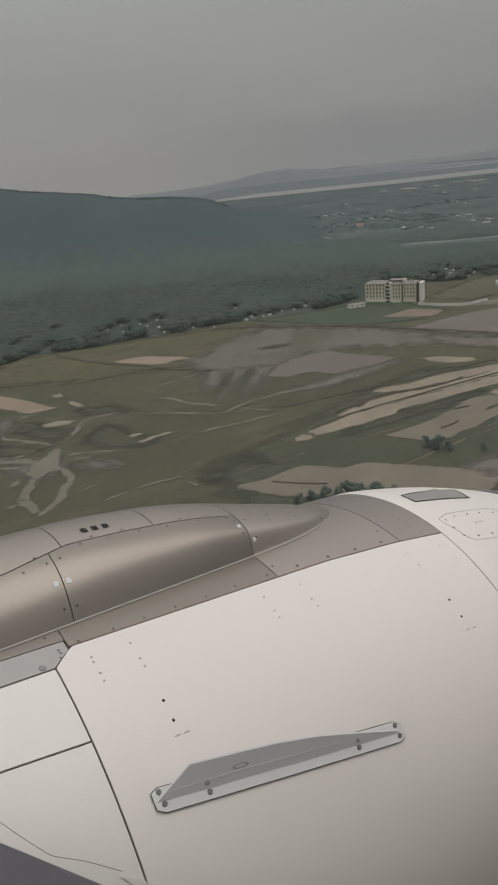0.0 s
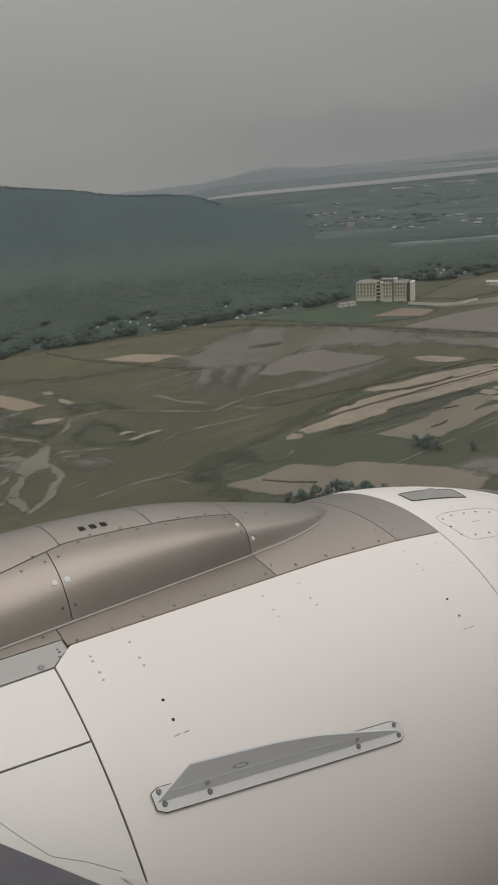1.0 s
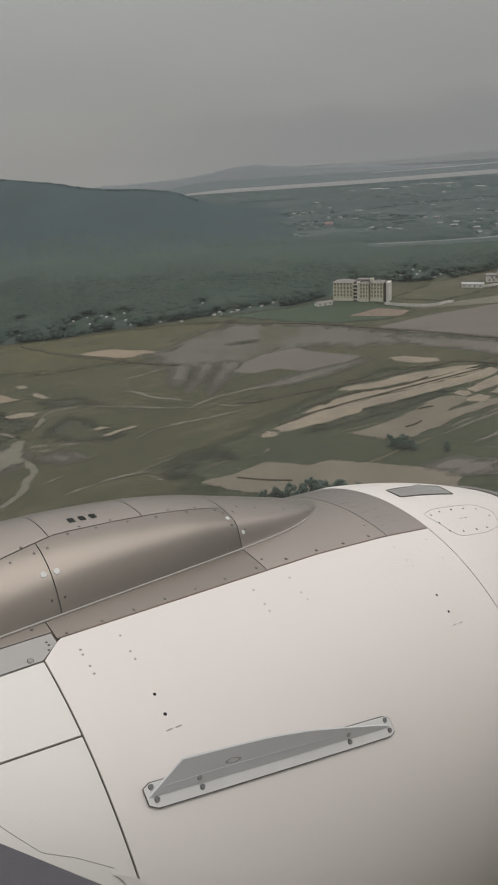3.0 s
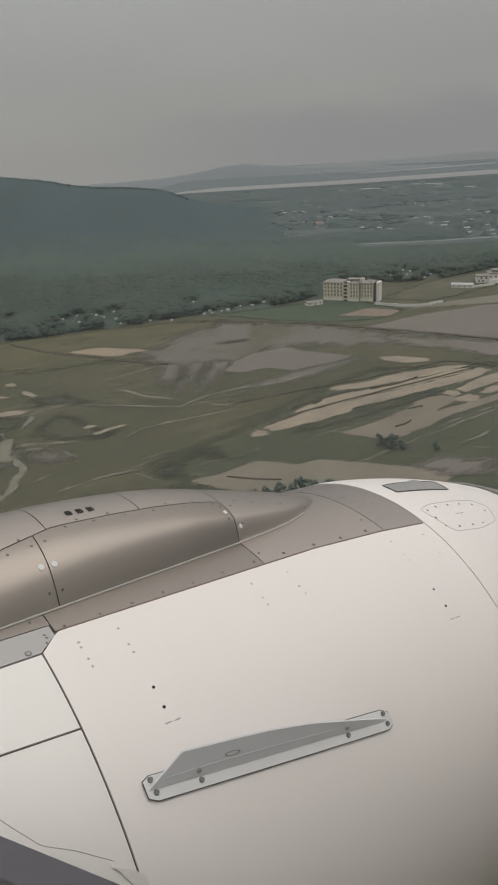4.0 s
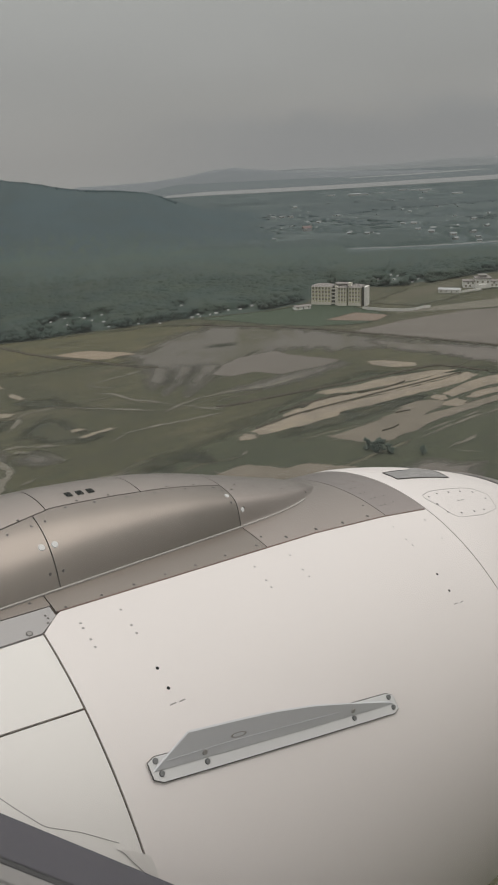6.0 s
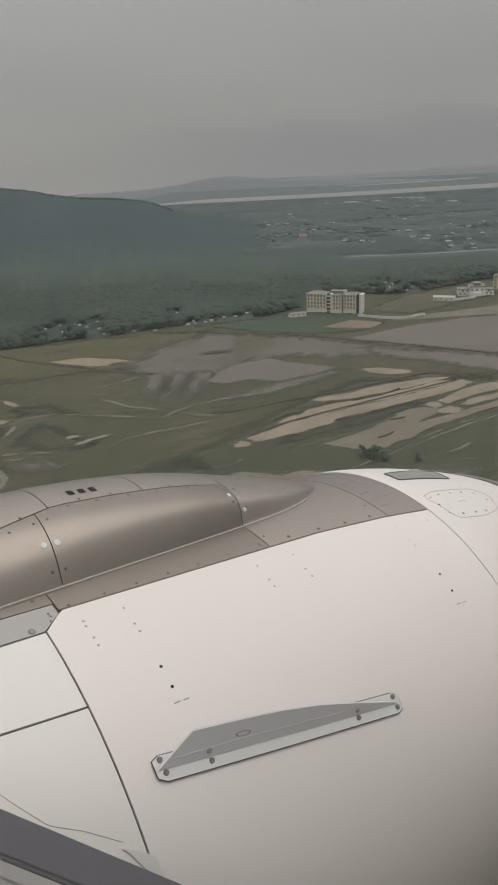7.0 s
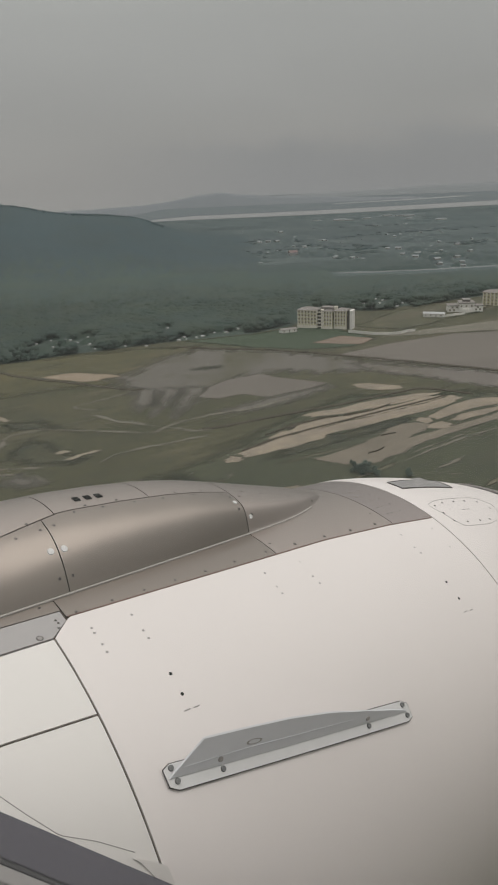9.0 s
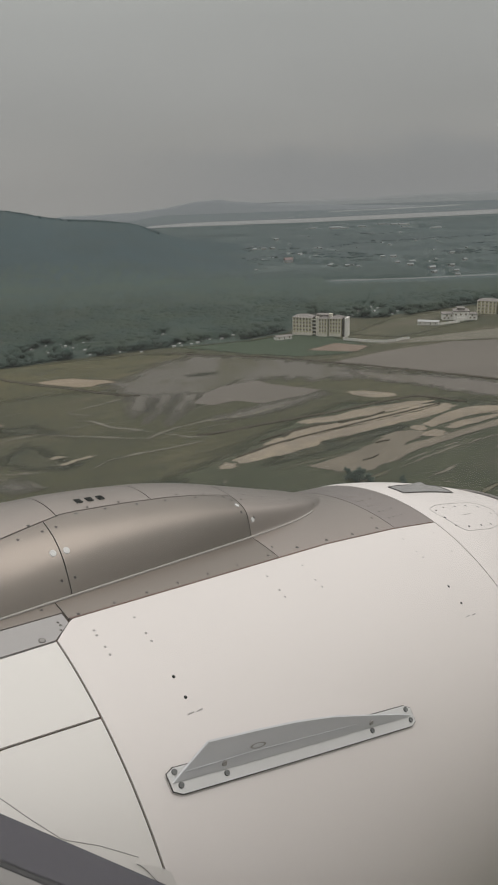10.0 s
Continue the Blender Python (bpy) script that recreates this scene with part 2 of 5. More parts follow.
M = {
    "white": material("white_cowl_paint", (0.745, 0.69, 0.668), 0.45, grain=0.012, stain=0.03, fine=60, coarse=1.6, bump=0.0002),
    "white_aft": material("white_aft_cowl_paint", (0.74, 0.705, 0.675), 0.45, grain=0.012, stain=0.035, fine=60, coarse=1.4, bump=0.0002),
    "metal": material("bare_metal_skin", (0.29, 0.25, 0.222), 0.34, 0.9, grain=0.03, stain=0.07, fine=90, coarse=2.5, stretch=(0.4, 2, 2)),
    "metal_pale": material("brushed_pale_metal", (0.395, 0.34, 0.31), 0.36, 0.85, grain=0.03, stain=0.06, fine=90, coarse=2.5),
    "metal_dark": material("dull_metal_skin", (0.355, 0.306, 0.29), 0.38, 0.8, grain=0.03, stain=0.06, fine=90, coarse=2.5),
    "grey_paint": material("pale_grey_paint", (0.37, 0.35, 0.345), 0.5, grain=0.03, stain=0.05),
    "plate": material("strake_plate_paint", (0.65, 0.64, 0.635), 0.5, grain=0.02, stain=0.04),
    "strake": material("strake_grey_paint", (0.6, 0.6, 0.622), 0.5, grain=0.03, stain=0.05),
    "gusset": material("grey_gusset_paint", (0.62, 0.585, 0.56), 0.5, grain=0.03, stain=0.05),
    "gap": material("dark_joint", (0.1, 0.07, 0.058), 0.9, grain=0.2),
    "duct": material("shaded_duct_paint", (0.26, 0.25, 0.245), 0.6, grain=0.05, stain=0.15, coarse=12),
    "brown_seal": material("red_brown_sealant", (0.17, 0.105, 0.085), 0.7, grain=0.2, stain=0.25, fine=60, coarse=8),
    "bead": material("pale_sealant", (0.37, 0.345, 0.32), 0.6, grain=0.05),
    "rivet": material("rivet_head", (0.07, 0.06, 0.055), 0.6, 0.2, grain=0.1),
    "faint": material("painted_fastener", (0.3, 0.278, 0.265), 0.5, grain=0.05),
    "bolt": material("steel_bolt", (0.15, 0.15, 0.15), 0.45, 0.4, grain=0.1),
    "black": material("black_vent", (0.01, 0.01, 0.01), 0.9, grain=0.1),
    "rubber_low": material("black_rubber_seal", (0.08, 0.075, 0.082), 0.8, grain=0.12, stain=0.1, fine=70, coarse=6),
    "rubber": material("dark_grey_rubber", (0.112, 0.103, 0.126), 0.75, grain=0.12, stain=0.1, fine=70, coarse=6),
    "skin": material("white_fuselage_paint", (0.88, 0.865, 0.85), 0.4, grain=0.02, stain=0.03),
    "meadow": material("green_meadow", (0.032, 0.049, 0.025), 0.95, grain=0.15, stain=0.15, fine=0.3, coarse=0.03),
    "sand": material("pale_sandy_soil", (0.235, 0.193, 0.143), 0.95, grain=0.12, stain=0.16, fine=0.4, coarse=0.06, other=(0.19, 0.157, 0.122)),
    "streak": material("pale_sand_streak", (0.21, 0.178, 0.132), 0.95, grain=0.12, stain=0.14, fine=0.4, coarse=0.06),
    "ochre": material("ochre_soil", (0.22, 0.172, 0.122), 0.95, grain=0.08, stain=0.12, fine=0.4, coarse=0.06),
    "mud": material("grey_wet_mud", (0.13, 0.112, 0.095), 0.85, stretch=(0.25, 1.6, 1), grain=0.1, stain=0.1, fine=0.25, coarse=0.03, other=(0.113, 0.097, 0.081)),
    "flood": material("drying_silt", (0.107, 0.096, 0.081), 0.9, grain=0.08, stain=0.12, fine=0.15, coarse=0.03, other=(0.06, 0.055, 0.03), mix_range=(0.45, 0.66), stretch=(1, 0.5, 1), distort=0.8),
    "silt": material("wet_silt", (0.125, 0.109, 0.094), 0.9, grain=0.08, stain=0.12, fine=0.15, coarse=0.03, other=(0.075, 0.068, 0.044), mix_range=(0.5, 0.66), stretch=(1, 0.5, 1)),
    "tan": material("tan_ploughed_soil", (0.16, 0.134, 0.103), 0.95, grain=0.1, stain=0.12, fine=0.4, coarse=0.05, other=(0.14, 0.118, 0.09)),
    # haze of the distance is put into the far bank's colour
    "far_bank": material("far_bank_with_haze", (0.094, 0.112, 0.12), 1.0, grain=0.05, stain=0.08, fine=0.01, coarse=0.003, stretch=(0.3, 1, 1)),
    "track": material("dirt_track", (0.135, 0.122, 0.094), 0.95, grain=0.1, stain=0.2, fine=0.5, coarse=0.1),
    "faint_track": material("faint_wheel_track", (0.082, 0.075, 0.047), 0.95, grain=0.15, stain=0.25, fine=0.5, coarse=0.1),
    "road": material("pale_wet_road", (0.135, 0.145, 0.142), 0.8, grain=0.08, stain=0.2, fine=0.1, coarse=0.02),
    "dyke": material("brown_dyke_earth", (0.06, 0.049, 0.034), 0.95, grain=0.2, stain=0.2, fine=0.4, coarse=0.06),
    "scrub": material("dark_scrub", (0.038, 0.042, 0.028), 0.95, grain=0.2, spread=0.15, fine=0.6, coarse=0.1),
    "scrub_ground": material("darker_grass", (0.022, 0.025, 0.013), 0.95, grain=0.25, stain=0.2, fine=0.4, coarse=0.05, other=(0.045, 0.043, 0.022)),
    "red": material("reddish_bare_ground", (0.17, 0.125, 0.095), 0.95, grain=0.1, stain=0.15, fine=0.4, coarse=0.08),
    "forest_floor": material("forest_floor", (0.03, 0.046, 0.036), 0.95, grain=0.2, stain=0.2, fine=0.2, coarse=0.02),
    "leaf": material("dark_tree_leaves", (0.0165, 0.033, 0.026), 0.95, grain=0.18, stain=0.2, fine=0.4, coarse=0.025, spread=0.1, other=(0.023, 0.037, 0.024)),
    # forest leaves greyed in colour to look hazed farther off
    "mid_leaf": material("leaves_greyed_for_haze", (0.025, 0.046, 0.041), 0.95, grain=0.14, stain=0.16, fine=0.3, coarse=0.018, spread=0.08, other=(0.032, 0.051, 0.039)),
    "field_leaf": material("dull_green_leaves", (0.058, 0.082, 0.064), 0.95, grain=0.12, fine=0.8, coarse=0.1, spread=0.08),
    # the hill's haze is put into its leaf colour
    "hill_leaf": material("hill_forest_with_haze", (0.025, 0.049, 0.057), 0.95, grain=0.09, stain=0.13, fine=0.12, coarse=0.012, other=(0.022, 0.042, 0.046)),
    # blue-grey of hazy air is put into the plain's colour
    "plain": material("wooded_plain_with_haze", (0.043, 0.064, 0.067), 0.95, grain=0.1, stain=0.12, fine=0.03, coarse=0.004, other=(0.058, 0.077, 0.077), stretch=(0.35, 1, 1)),
    # town leaves carry haze in their colour, more in the farther ones
    "town_leaf": material("town_leaves_with_haze", (0.038, 0.057, 0.059), 0.95, grain=0.06, stain=0.2, fine=0.1, coarse=0.006, spread=0.07, other=(0.05, 0.069, 0.072)),
    "town_near": material("near_town_leaves_with_haze", (0.031, 0.05, 0.047), 0.95, grain=0.1, stain=0.15, fine=0.12, coarse=0.008),
    # haze is painted into both ranges, the farther one nearer the sky's tone
    "far": material("far_hills_with_haze", (0.153, 0.166, 0.178), 1.0, grain=0.03, stain=0.05, fine=0.01, coarse=0.002),
    "farther": material("hills_with_thick_haze", (0.172, 0.183, 0.19), 1.0, grain=0.02, stain=0.03, fine=0.01, coarse=0.002),
    "water": material("silty_river_water", (0.178, 0.18, 0.18), 0.6, grain=0.03, stain=0.05, fine=0.02, coarse=0.004),
    "trunk": material("bark", (0.09, 0.07, 0.05), 0.9, grain=0.2),
    "wall": material("cream_render", (0.5, 0.465, 0.305), 0.9, grain=0.06, stain=0.1, fine=1.0, coarse=0.15),
    # shade inside the stair links is put into this dark colour
    "recess": material("shaded_stair_recess", (0.1, 0.09, 0.075), 0.9, grain=0.1),
    "lip": material("dull_inlet_lip_metal", (0.3, 0.285, 0.275), 0.4, 0.7, grain=0.04, stain=0.05),
    "pilaster": material("pale_render", (0.62, 0.58, 0.50), 0.9, grain=0.05, stain=0.08, fine=1.0, coarse=0.15),
    "white_wall": material("white_render", (0.66, 0.64, 0.60), 0.9, grain=0.05, stain=0.1, fine=1.0, coarse=0.2, spread=0.1),
    # town walls and roofs: white and tin dimmed in colour to imitate haze
    "town_wall": material("white_render_dimmed_for_haze", (0.32, 0.325, 0.32), 0.9, grain=0.05, stain=0.2, fine=1.0, coarse=0.2, spread=0.2),
    "town_roof": material("tin_roof_dimmed_for_haze", (0.25, 0.262, 0.264), 0.7, grain=0.06, stain=0.2, fine=1.0, coarse=0.2, spread=0.25),
    "finger": material("thin_grey_silt", (0.1, 0.09, 0.074), 0.9, grain=0.08, stain=0.12, fine=0.2, coarse=0.04),
    "roof": material("weathered_roof_sheet", (0.21, 0.19, 0.175), 0.8, grain=0.08, stain=0.12, fine=1.0, coarse=0.1),
    "tin": material("bright_tin_roof", (0.36, 0.36, 0.36), 0.5, 0.2, grain=0.06, stain=0.15, fine=1.0, coarse=0.2, spread=0.22),
    "red_roof": material("red_roof_tiles", (0.19, 0.14, 0.135), 0.85, grain=0.1, stain=0.1, fine=1.0, coarse=0.2),
    "pane": None,
    "glass": material("dark_window_glass", (0.2, 0.178, 0.135), 0.3, grain=0.05),
}


for key in ("black", "gap"):
    M[key].node_tree.nodes["Principled BSDF"].inputs["Specular IOR Level"].default_value = 0.05


def turf(name, light, dark, brown):
    """Rough wet grassland: blotches, diagonal drainage streaks and tufts."""
    mat = bpy.data.materials.new(name)
    mat.use_nodes = True
    n, l = mat.node_tree.nodes, mat.node_tree.links
    b = n["Principled BSDF"]
    b.inputs["Roughness"].default_value = 0.95
    tc = n.new("ShaderNodeTexCoord")

    def tex(scale, stretch, turn, detail=6, distort=0.4, lo=0.35, hi=0.65):
        mp, t, r = n.new("ShaderNodeMapping"), n.new("ShaderNodeTexNoise"), n.new("ShaderNodeMapRange")
        mp.vector_type = "TEXTURE"
        mp.inputs["Scale"].default_value, mp.inputs["Rotation"].default_value = stretch, (0, 0, radians(turn))
        t.inputs["Scale"].default_value, t.inputs["Detail"].default_value, t.inputs["Roughness"].default_value, t.inputs["Distortion"].default_value = scale, detail, 0.62, distort
        r.inputs[1].default_value, r.inputs[2].default_value = lo, hi
        l.new(tc.outputs["Object"], mp.inputs[0])
        l.new(mp.outputs[0], t.inputs["Vector"])
        l.new(t.outputs[0], r.inputs[0])
        return r.outputs[0]

    def blend(a, colour, fac):
        m = n.new("ShaderNodeMix")
        m.data_type = "RGBA"
        m.inputs["B"].default_value = (*colour, 1)
        l.new(a, m.inputs["A"])
        l.new(fac, m.inputs["Factor"])
        return m.outputs["Result"]

    base = n.new("ShaderNodeRGB")
    base.outputs[0].default_value = (*light, 1)
    out = blend(base.outputs[0], dark, tex(0.016, (1, 1, 1), 0))
    out = blend(out, brown, tex(0.03, (3.2, 1, 1), 32, lo=0.52, hi=0.72))
    out = blend(out, dark, tex(0.11, (5, 1, 1), 36, lo=0.52, hi=0.7))
    out = blend(out, [c * 1.5 for c in brown], tex(0.16, (7, 1, 1), 28, lo=0.6, hi=0.74))
    out = blend(out, [c * 0.6 for c in dark], tex(0.35, (1.5, 1, 1), 10, lo=0.5, hi=0.8))
    for scale, stretch, turn, depth in ((0.07, (2.5, 1, 1), 30, 0.2), (0.5, (2.2, 1, 1), 20, 0.28), (1.4, (1, 1, 1), 0, 0.18)):
        r, m = n.new("ShaderNodeMapRange"), n.new("ShaderNodeVectorMath")
        r.inputs[3].default_value, r.inputs[4].default_value = 1 - depth, 1 + depth
        m.operation = "MULTIPLY"
        l.new(tex(scale, stretch, turn, lo=0.25, hi=0.75), r.inputs[0])
        l.new(out, m.inputs[0])
        l.new(r.outputs[0], m.inputs[1])
        out = m.outputs[0]
    l.new(out, b.inputs["Base Color"])
    return mat


M["grass"] = turf("wet_olive_grass", (0.062, 0.057, 0.026), (0.036, 0.037, 0.016), (0.086, 0.073, 0.044))
M["olive"] = turf("yellowing_pasture", (0.08, 0.069, 0.027), (0.05, 0.048, 0.02), (0.095, 0.078, 0.044))
M["damp"] = turf("damp_grey_green_grass", (0.047, 0.05, 0.025), (0.033, 0.039, 0.019), (0.06, 0.056, 0.036))
M["rough"] = turf("brown_rough_grass", (0.072, 0.066, 0.035), (0.048, 0.05, 0.027), (0.098, 0.083, 0.054))


def fade(mat, amp, size, soft, grow=0.0, stretch=4.0, turn=30.0):
    """Lets a patch of ground thin out raggedly into what lies under it: its rim follows a streaky noise."""
    n, l = mat.node_tree.nodes, mat.node_tree.links
    at, tc, mp, t = n.new("ShaderNodeAttribute"), n.new("ShaderNodeTexCoord"), n.new("ShaderNodeMapping"), n.new("ShaderNodeTexNoise")
    at.attribute_name = "inside"
    mp.vector_type = "TEXTURE"
    mp.inputs["Scale"].default_value, mp.inputs["Rotation"].default_value = (stretch, 1, 1), (0, 0, radians(turn))
    t.inputs["Scale"].default_value, t.inputs["Detail"].default_value, t.inputs["Roughness"].default_value, t.inputs["Distortion"].default_value = 1 / size, 5, 0.62, 0.3
    l.new(tc.outputs["Object"], mp.inputs[0])
    l.new(mp.outputs[0], t.inputs["Vector"])
    shift, r, mix, clear = n.new("ShaderNodeMath"), n.new("ShaderNodeMapRange"), n.new("ShaderNodeMixShader"), n.new("ShaderNodeBsdfTransparent")
    shift.operation = "MULTIPLY_ADD"
    l.new(t.outputs[0], shift.inputs[0])
    shift.inputs[1].default_value = amp * 4
    l.new(at.outputs["Fac"], shift.inputs[2])
    r.inputs[1].default_value, r.inputs[2].default_value = amp * 2 - grow - soft, amp * 2 - grow + soft
    l.new(shift.outputs[0], r.inputs[0])
    l.new(r.outputs[0], mix.inputs[0])
    l.new(clear.outputs[0], mix.inputs[1])
    l.new(n["Principled BSDF"].outputs[0], mix.inputs[2])
    l.new(mix.outputs[0], n["Material Output"].inputs[0])


for key, amp, size, soft, *grow in (("sand", 1.7, 1.6, 0.3, 0.5, 6, 31), ("ochre", 2.0, 2, 0.6, 0.0, 6), ("tan", 1.8, 1.7, 0.3, 0.3, 6, 33), ("mud", 1.2, 5, 0.5), ("flood", 11, 8, 9.0, 1.0, 3.5, 62), ("silt", 6, 6, 5.0, 2.0), ("finger", 3.0, 5, 5.0, -0.4, 4, 80), ("streak", 1.1, 2.0, 0.5, -0.6, 5, 25), ("red", 1.5, 4, 1.0), ("meadow", 4, 8, 2.5), ("olive", 9, 14, 6),
                             ("rough", 4, 8, 3), ("scrub_ground", 6, 9, 4), ("damp", 10, 14, 8), ("track", 1.4, 2.5, 0.5), ("faint_track", 0.9, 4, 0.7)):
    fade(M[key], amp, size, soft, *grow)

def leafy(mat, k):
    """Shade a crown with its normals turned upwards, to flatten the light and shade on it."""
    n, l = mat.node_tree.nodes, mat.node_tree.links
    geo, up, unit = n.new("ShaderNodeNewGeometry"), n.new("ShaderNodeVectorMath"), n.new("ShaderNodeVectorMath")
    up.operation, unit.operation = "MULTIPLY_ADD", "NORMALIZE"
    up.inputs[1].default_value, up.inputs[2].default_value = (1 - k, 1 - k, 1 - k), (0, 0, k)
    l.new(geo.outputs["Normal"], up.inputs[0])
    l.new(up.outputs[0], unit.inputs[0])
    l.new(unit.outputs[0], n["Principled BSDF"].inputs["Normal"])


for key, k in (("leaf", 0.78), ("mid_leaf", 0.85), ("hill_leaf", 0.55), ("town_leaf", 0.6), ("town_near", 0.6), ("field_leaf", 0.7), ("scrub", 0.6)):
    leafy(M[key], k)

pane_mat = M["pane"] = bpy.data.materials.new("hazy_acrylic")
pane_mat.use_nodes = True
pn, pl = pane_mat.node_tree.nodes, pane_mat.node_tree.links
pn.clear()
p_out, p_mix, p_clear, p_haze = pn.new("ShaderNodeOutputMaterial"), pn.new("ShaderNodeMixShader"), pn.new("ShaderNodeBsdfTransparent"), pn.new("ShaderNodeBsdfTranslucent")
# the pane's added veil lifts the darks as hazy air would
p_haze.inputs[0].default_value = (0.845, 0.885, 0.835, 1)
p_mix.inputs[0].default_value = HAZE
pl.new(p_clear.outputs[0], p_mix.inputs[1])
pl.new(p_haze.outputs[0], p_mix.inputs[2])
pl.new(p_mix.outputs[0], p_out.inputs[0])


# ---- mesh helpers ----
def mesh_of(name, bm, mat, smooth=False):
    me = bpy.data.meshes.new(name)
    bm.normal_update()
    bm.to_mesh(me)
    bm.free()
    me.materials.append(mat)
    if smooth:
        me.shade_smooth()
    return me


def part(name, bm, mat, parent, label="", smooth=False):
    ob = new(name, mesh_of(name, bm, mat, smooth))
    ob.parent = parent
    return tagged(ob, label)


def empty(name, m, label, category, group="", kind=""):
    ob = new(name)
    ob.matrix_world = m
    return tagged(ob, label, category, group, kind)


def box(bm, x0, x1, y0, y1, z0, z1):
    v = [bm.verts.new((x, y, z)) for z in (z0, z1) for x, y in ((x0, y0), (x1, y0), (x1, y1), (x0, y1))]
    for f in ((3, 2, 1, 0), (4, 5, 6, 7), (0, 1, 5, 4), (1, 2, 6, 5), (2, 3, 7, 6), (3, 0, 4, 7)):
        bm.faces.new([v[i] for i in f])
    return v


def boxed(*sizes):
    bm = bmesh.new()
    for s in sizes:
        box(bm, *s)
    return bm


def grid_mesh(rows, cols, at, thick=0.0):
    """A sheet of at(i, j) points; thick: a rim that goes down by at(i, j, thick)."""
    bm = bmesh.new()
    v = [[bm.verts.new(at(i, j)) for j in range(cols)] for i in range(rows)]
    for i in range(rows - 1):
        for j in range(cols - 1):
            bm.faces.new((v[i][j], v[i][j + 1], v[i + 1][j + 1], v[i + 1][j]))
    if thick:
        ring = [(0, j) for j in range(cols)] + [(i, cols - 1) for i in range(1, rows)] + [(rows - 1, j) for j in range(cols - 2, -1, -1)] + [(i, 0) for i in range(rows - 2, 0, -1)]
        high = [bm.verts.new(at(i, j)) for i, j in ring]
        low = [bm.verts.new(at(i, j, thick)) for i, j in ring]
        for a in range(len(ring)):
            b = (a + 1) % len(ring)
            bm.faces.new((high[b], high[a], low[a], low[b]))
    return bm


# ---- the plain ----
def flat(name, pts, mat, z, label, category="ground", kind="structure"):
    """One wide level sheet."""
    bm = bmesh.new()
    face = bm.faces.new([bm.verts.new((x, y, z)) for x, y in pts])
    face.normal_update()
    bmesh.ops.triangulate(bm, faces=[face])
    ob = new(name, mesh_of(name, bm, mat))
    return tagged(ob, label, category, kind=kind)


def field(name, pts, mat, z, label, category="field", margin=4.0, step=2.5):
    """A patch of ground on a fine grid; each corner keeps how far inside the outline it lies, for the ragged rim."""
    P = np.array(pts, float)
    lo, hi = P.min(0) - margin, P.max(0) + margin
    nx, ny = (np.ceil((hi - lo) / step) + 1).astype(int)
    X, Y = np.meshgrid(np.linspace(lo[0], hi[0], nx), np.linspace(lo[1], hi[1], ny), indexing="ij")
    Q = np.stack([X.ravel(), Y.ravel()], 1)
    dist, odd = np.full(len(Q), 1e9), np.zeros(len(Q), bool)
    for a, c in zip(P, np.roll(P, -1, 0)):
        d = c - a
        t = np.clip(((Q - a) @ d) / (d @ d), 0, 1)
        dist = np.minimum(dist, np.hypot(*(Q - a - t[:, None] * d).T))
        if a[1] != c[1]:
            odd ^= ((a[1] > Q[:, 1]) != (c[1] > Q[:, 1])) & (Q[:, 0] < d[0] * (Q[:, 1] - a[1]) / d[1] + a[0])
    inside = np.where(odd, dist, -dist)
    keep = (inside > -margin).reshape(nx, ny)
    ids = np.arange(nx * ny).reshape(nx, ny)
    ok = keep[:-1, :-1] | keep[1:, :-1] | keep[:-1, 1:] | keep[1:, 1:]
    F = np.stack([ids[:-1, :-1][ok], ids[1:, :-1][ok], ids[1:, 1:][ok], ids[:-1, 1:][ok]], 1)
    used, F = np.unique(F, return_inverse=True)
    me = bpy.data.meshes.new(name)
    me.from_pydata([(x, y, z) for x, y in Q[used].tolist()], [], F.reshape(-1, 4).tolist())
    me.attributes.new("inside", "FLOAT", "POINT").data.foreach_set("value", inside[used])
    me.materials.append(mat)
    return tagged(new(name, me), label, category, kind="structure")


def soft_line(pts):
    """A smooth line through points, about three metres a step."""
    line = []
    P = [Vector((*p, 0)) for p in pts]
    P = [P[0] * 2 - P[1]] + P + [P[-1] * 2 - P[-2]]
    for a in range(1, len(P) - 2):
        p0, p1, p2, p3 = P[a - 1:a + 3]
        steps = max(3, int((p2 - p1).length / 3))
        for s in range(steps + (a == len(P) - 3)):
            t = s / steps
            line.append(0.5 * (2 * p1 + (p2 - p0) * t + (2 * p0 - 5 * p1 + 4 * p2 - p3) * t * t + (3 * p1 - p0 - 3 * p2 + p3) * t ** 3))
    return line


def trail(name, pts, width, mat, z, label, category="track"):
    """A worn strip of ground along a soft line, thinning out to both sides."""
    line = soft_line(pts)
    V, F, inside = [], [], []
    for i, c in enumerate(line):
        d = (line[min(i + 1, len(line) - 1)] - line[max(i - 1, 0)]).normalized()
        side = Vector((-d.y, d.x, 0))
        c = c + side * noise.noise(c * 0.09 + Vector((3, 3, 9))) * min(width * 0.6, 2.2)
        half = width * 0.5 * (1 + 0.7 * noise.noise(c * 0.13))
        ends = 0.6 * max(0, 3 - min(i, len(line) - 1 - i))
        for k in (-1, 0, 1):
            V.append(c + side * (half + 1.6) * k + Vector((0, 0, z)))
            inside.append((half if k == 0 else -1.6) - ends)
    for i in range(len(line) - 1):
        for k in (0, 1):
            F.append((3 * i + k, 3 * i + k + 1, 3 * i + k + 4, 3 * i + k + 3))
    me = bpy.data.meshes.new(name)
    me.from_pydata(V, [], F)
    if me.polygons[0].normal.z < 0:
        me.flip_normals()
    me.attributes.new("inside", "FLOAT", "POINT").data.foreach_set("value", inside)
    me.materials.append(mat)
    return tagged(new(name, me), label, category, kind="structure")


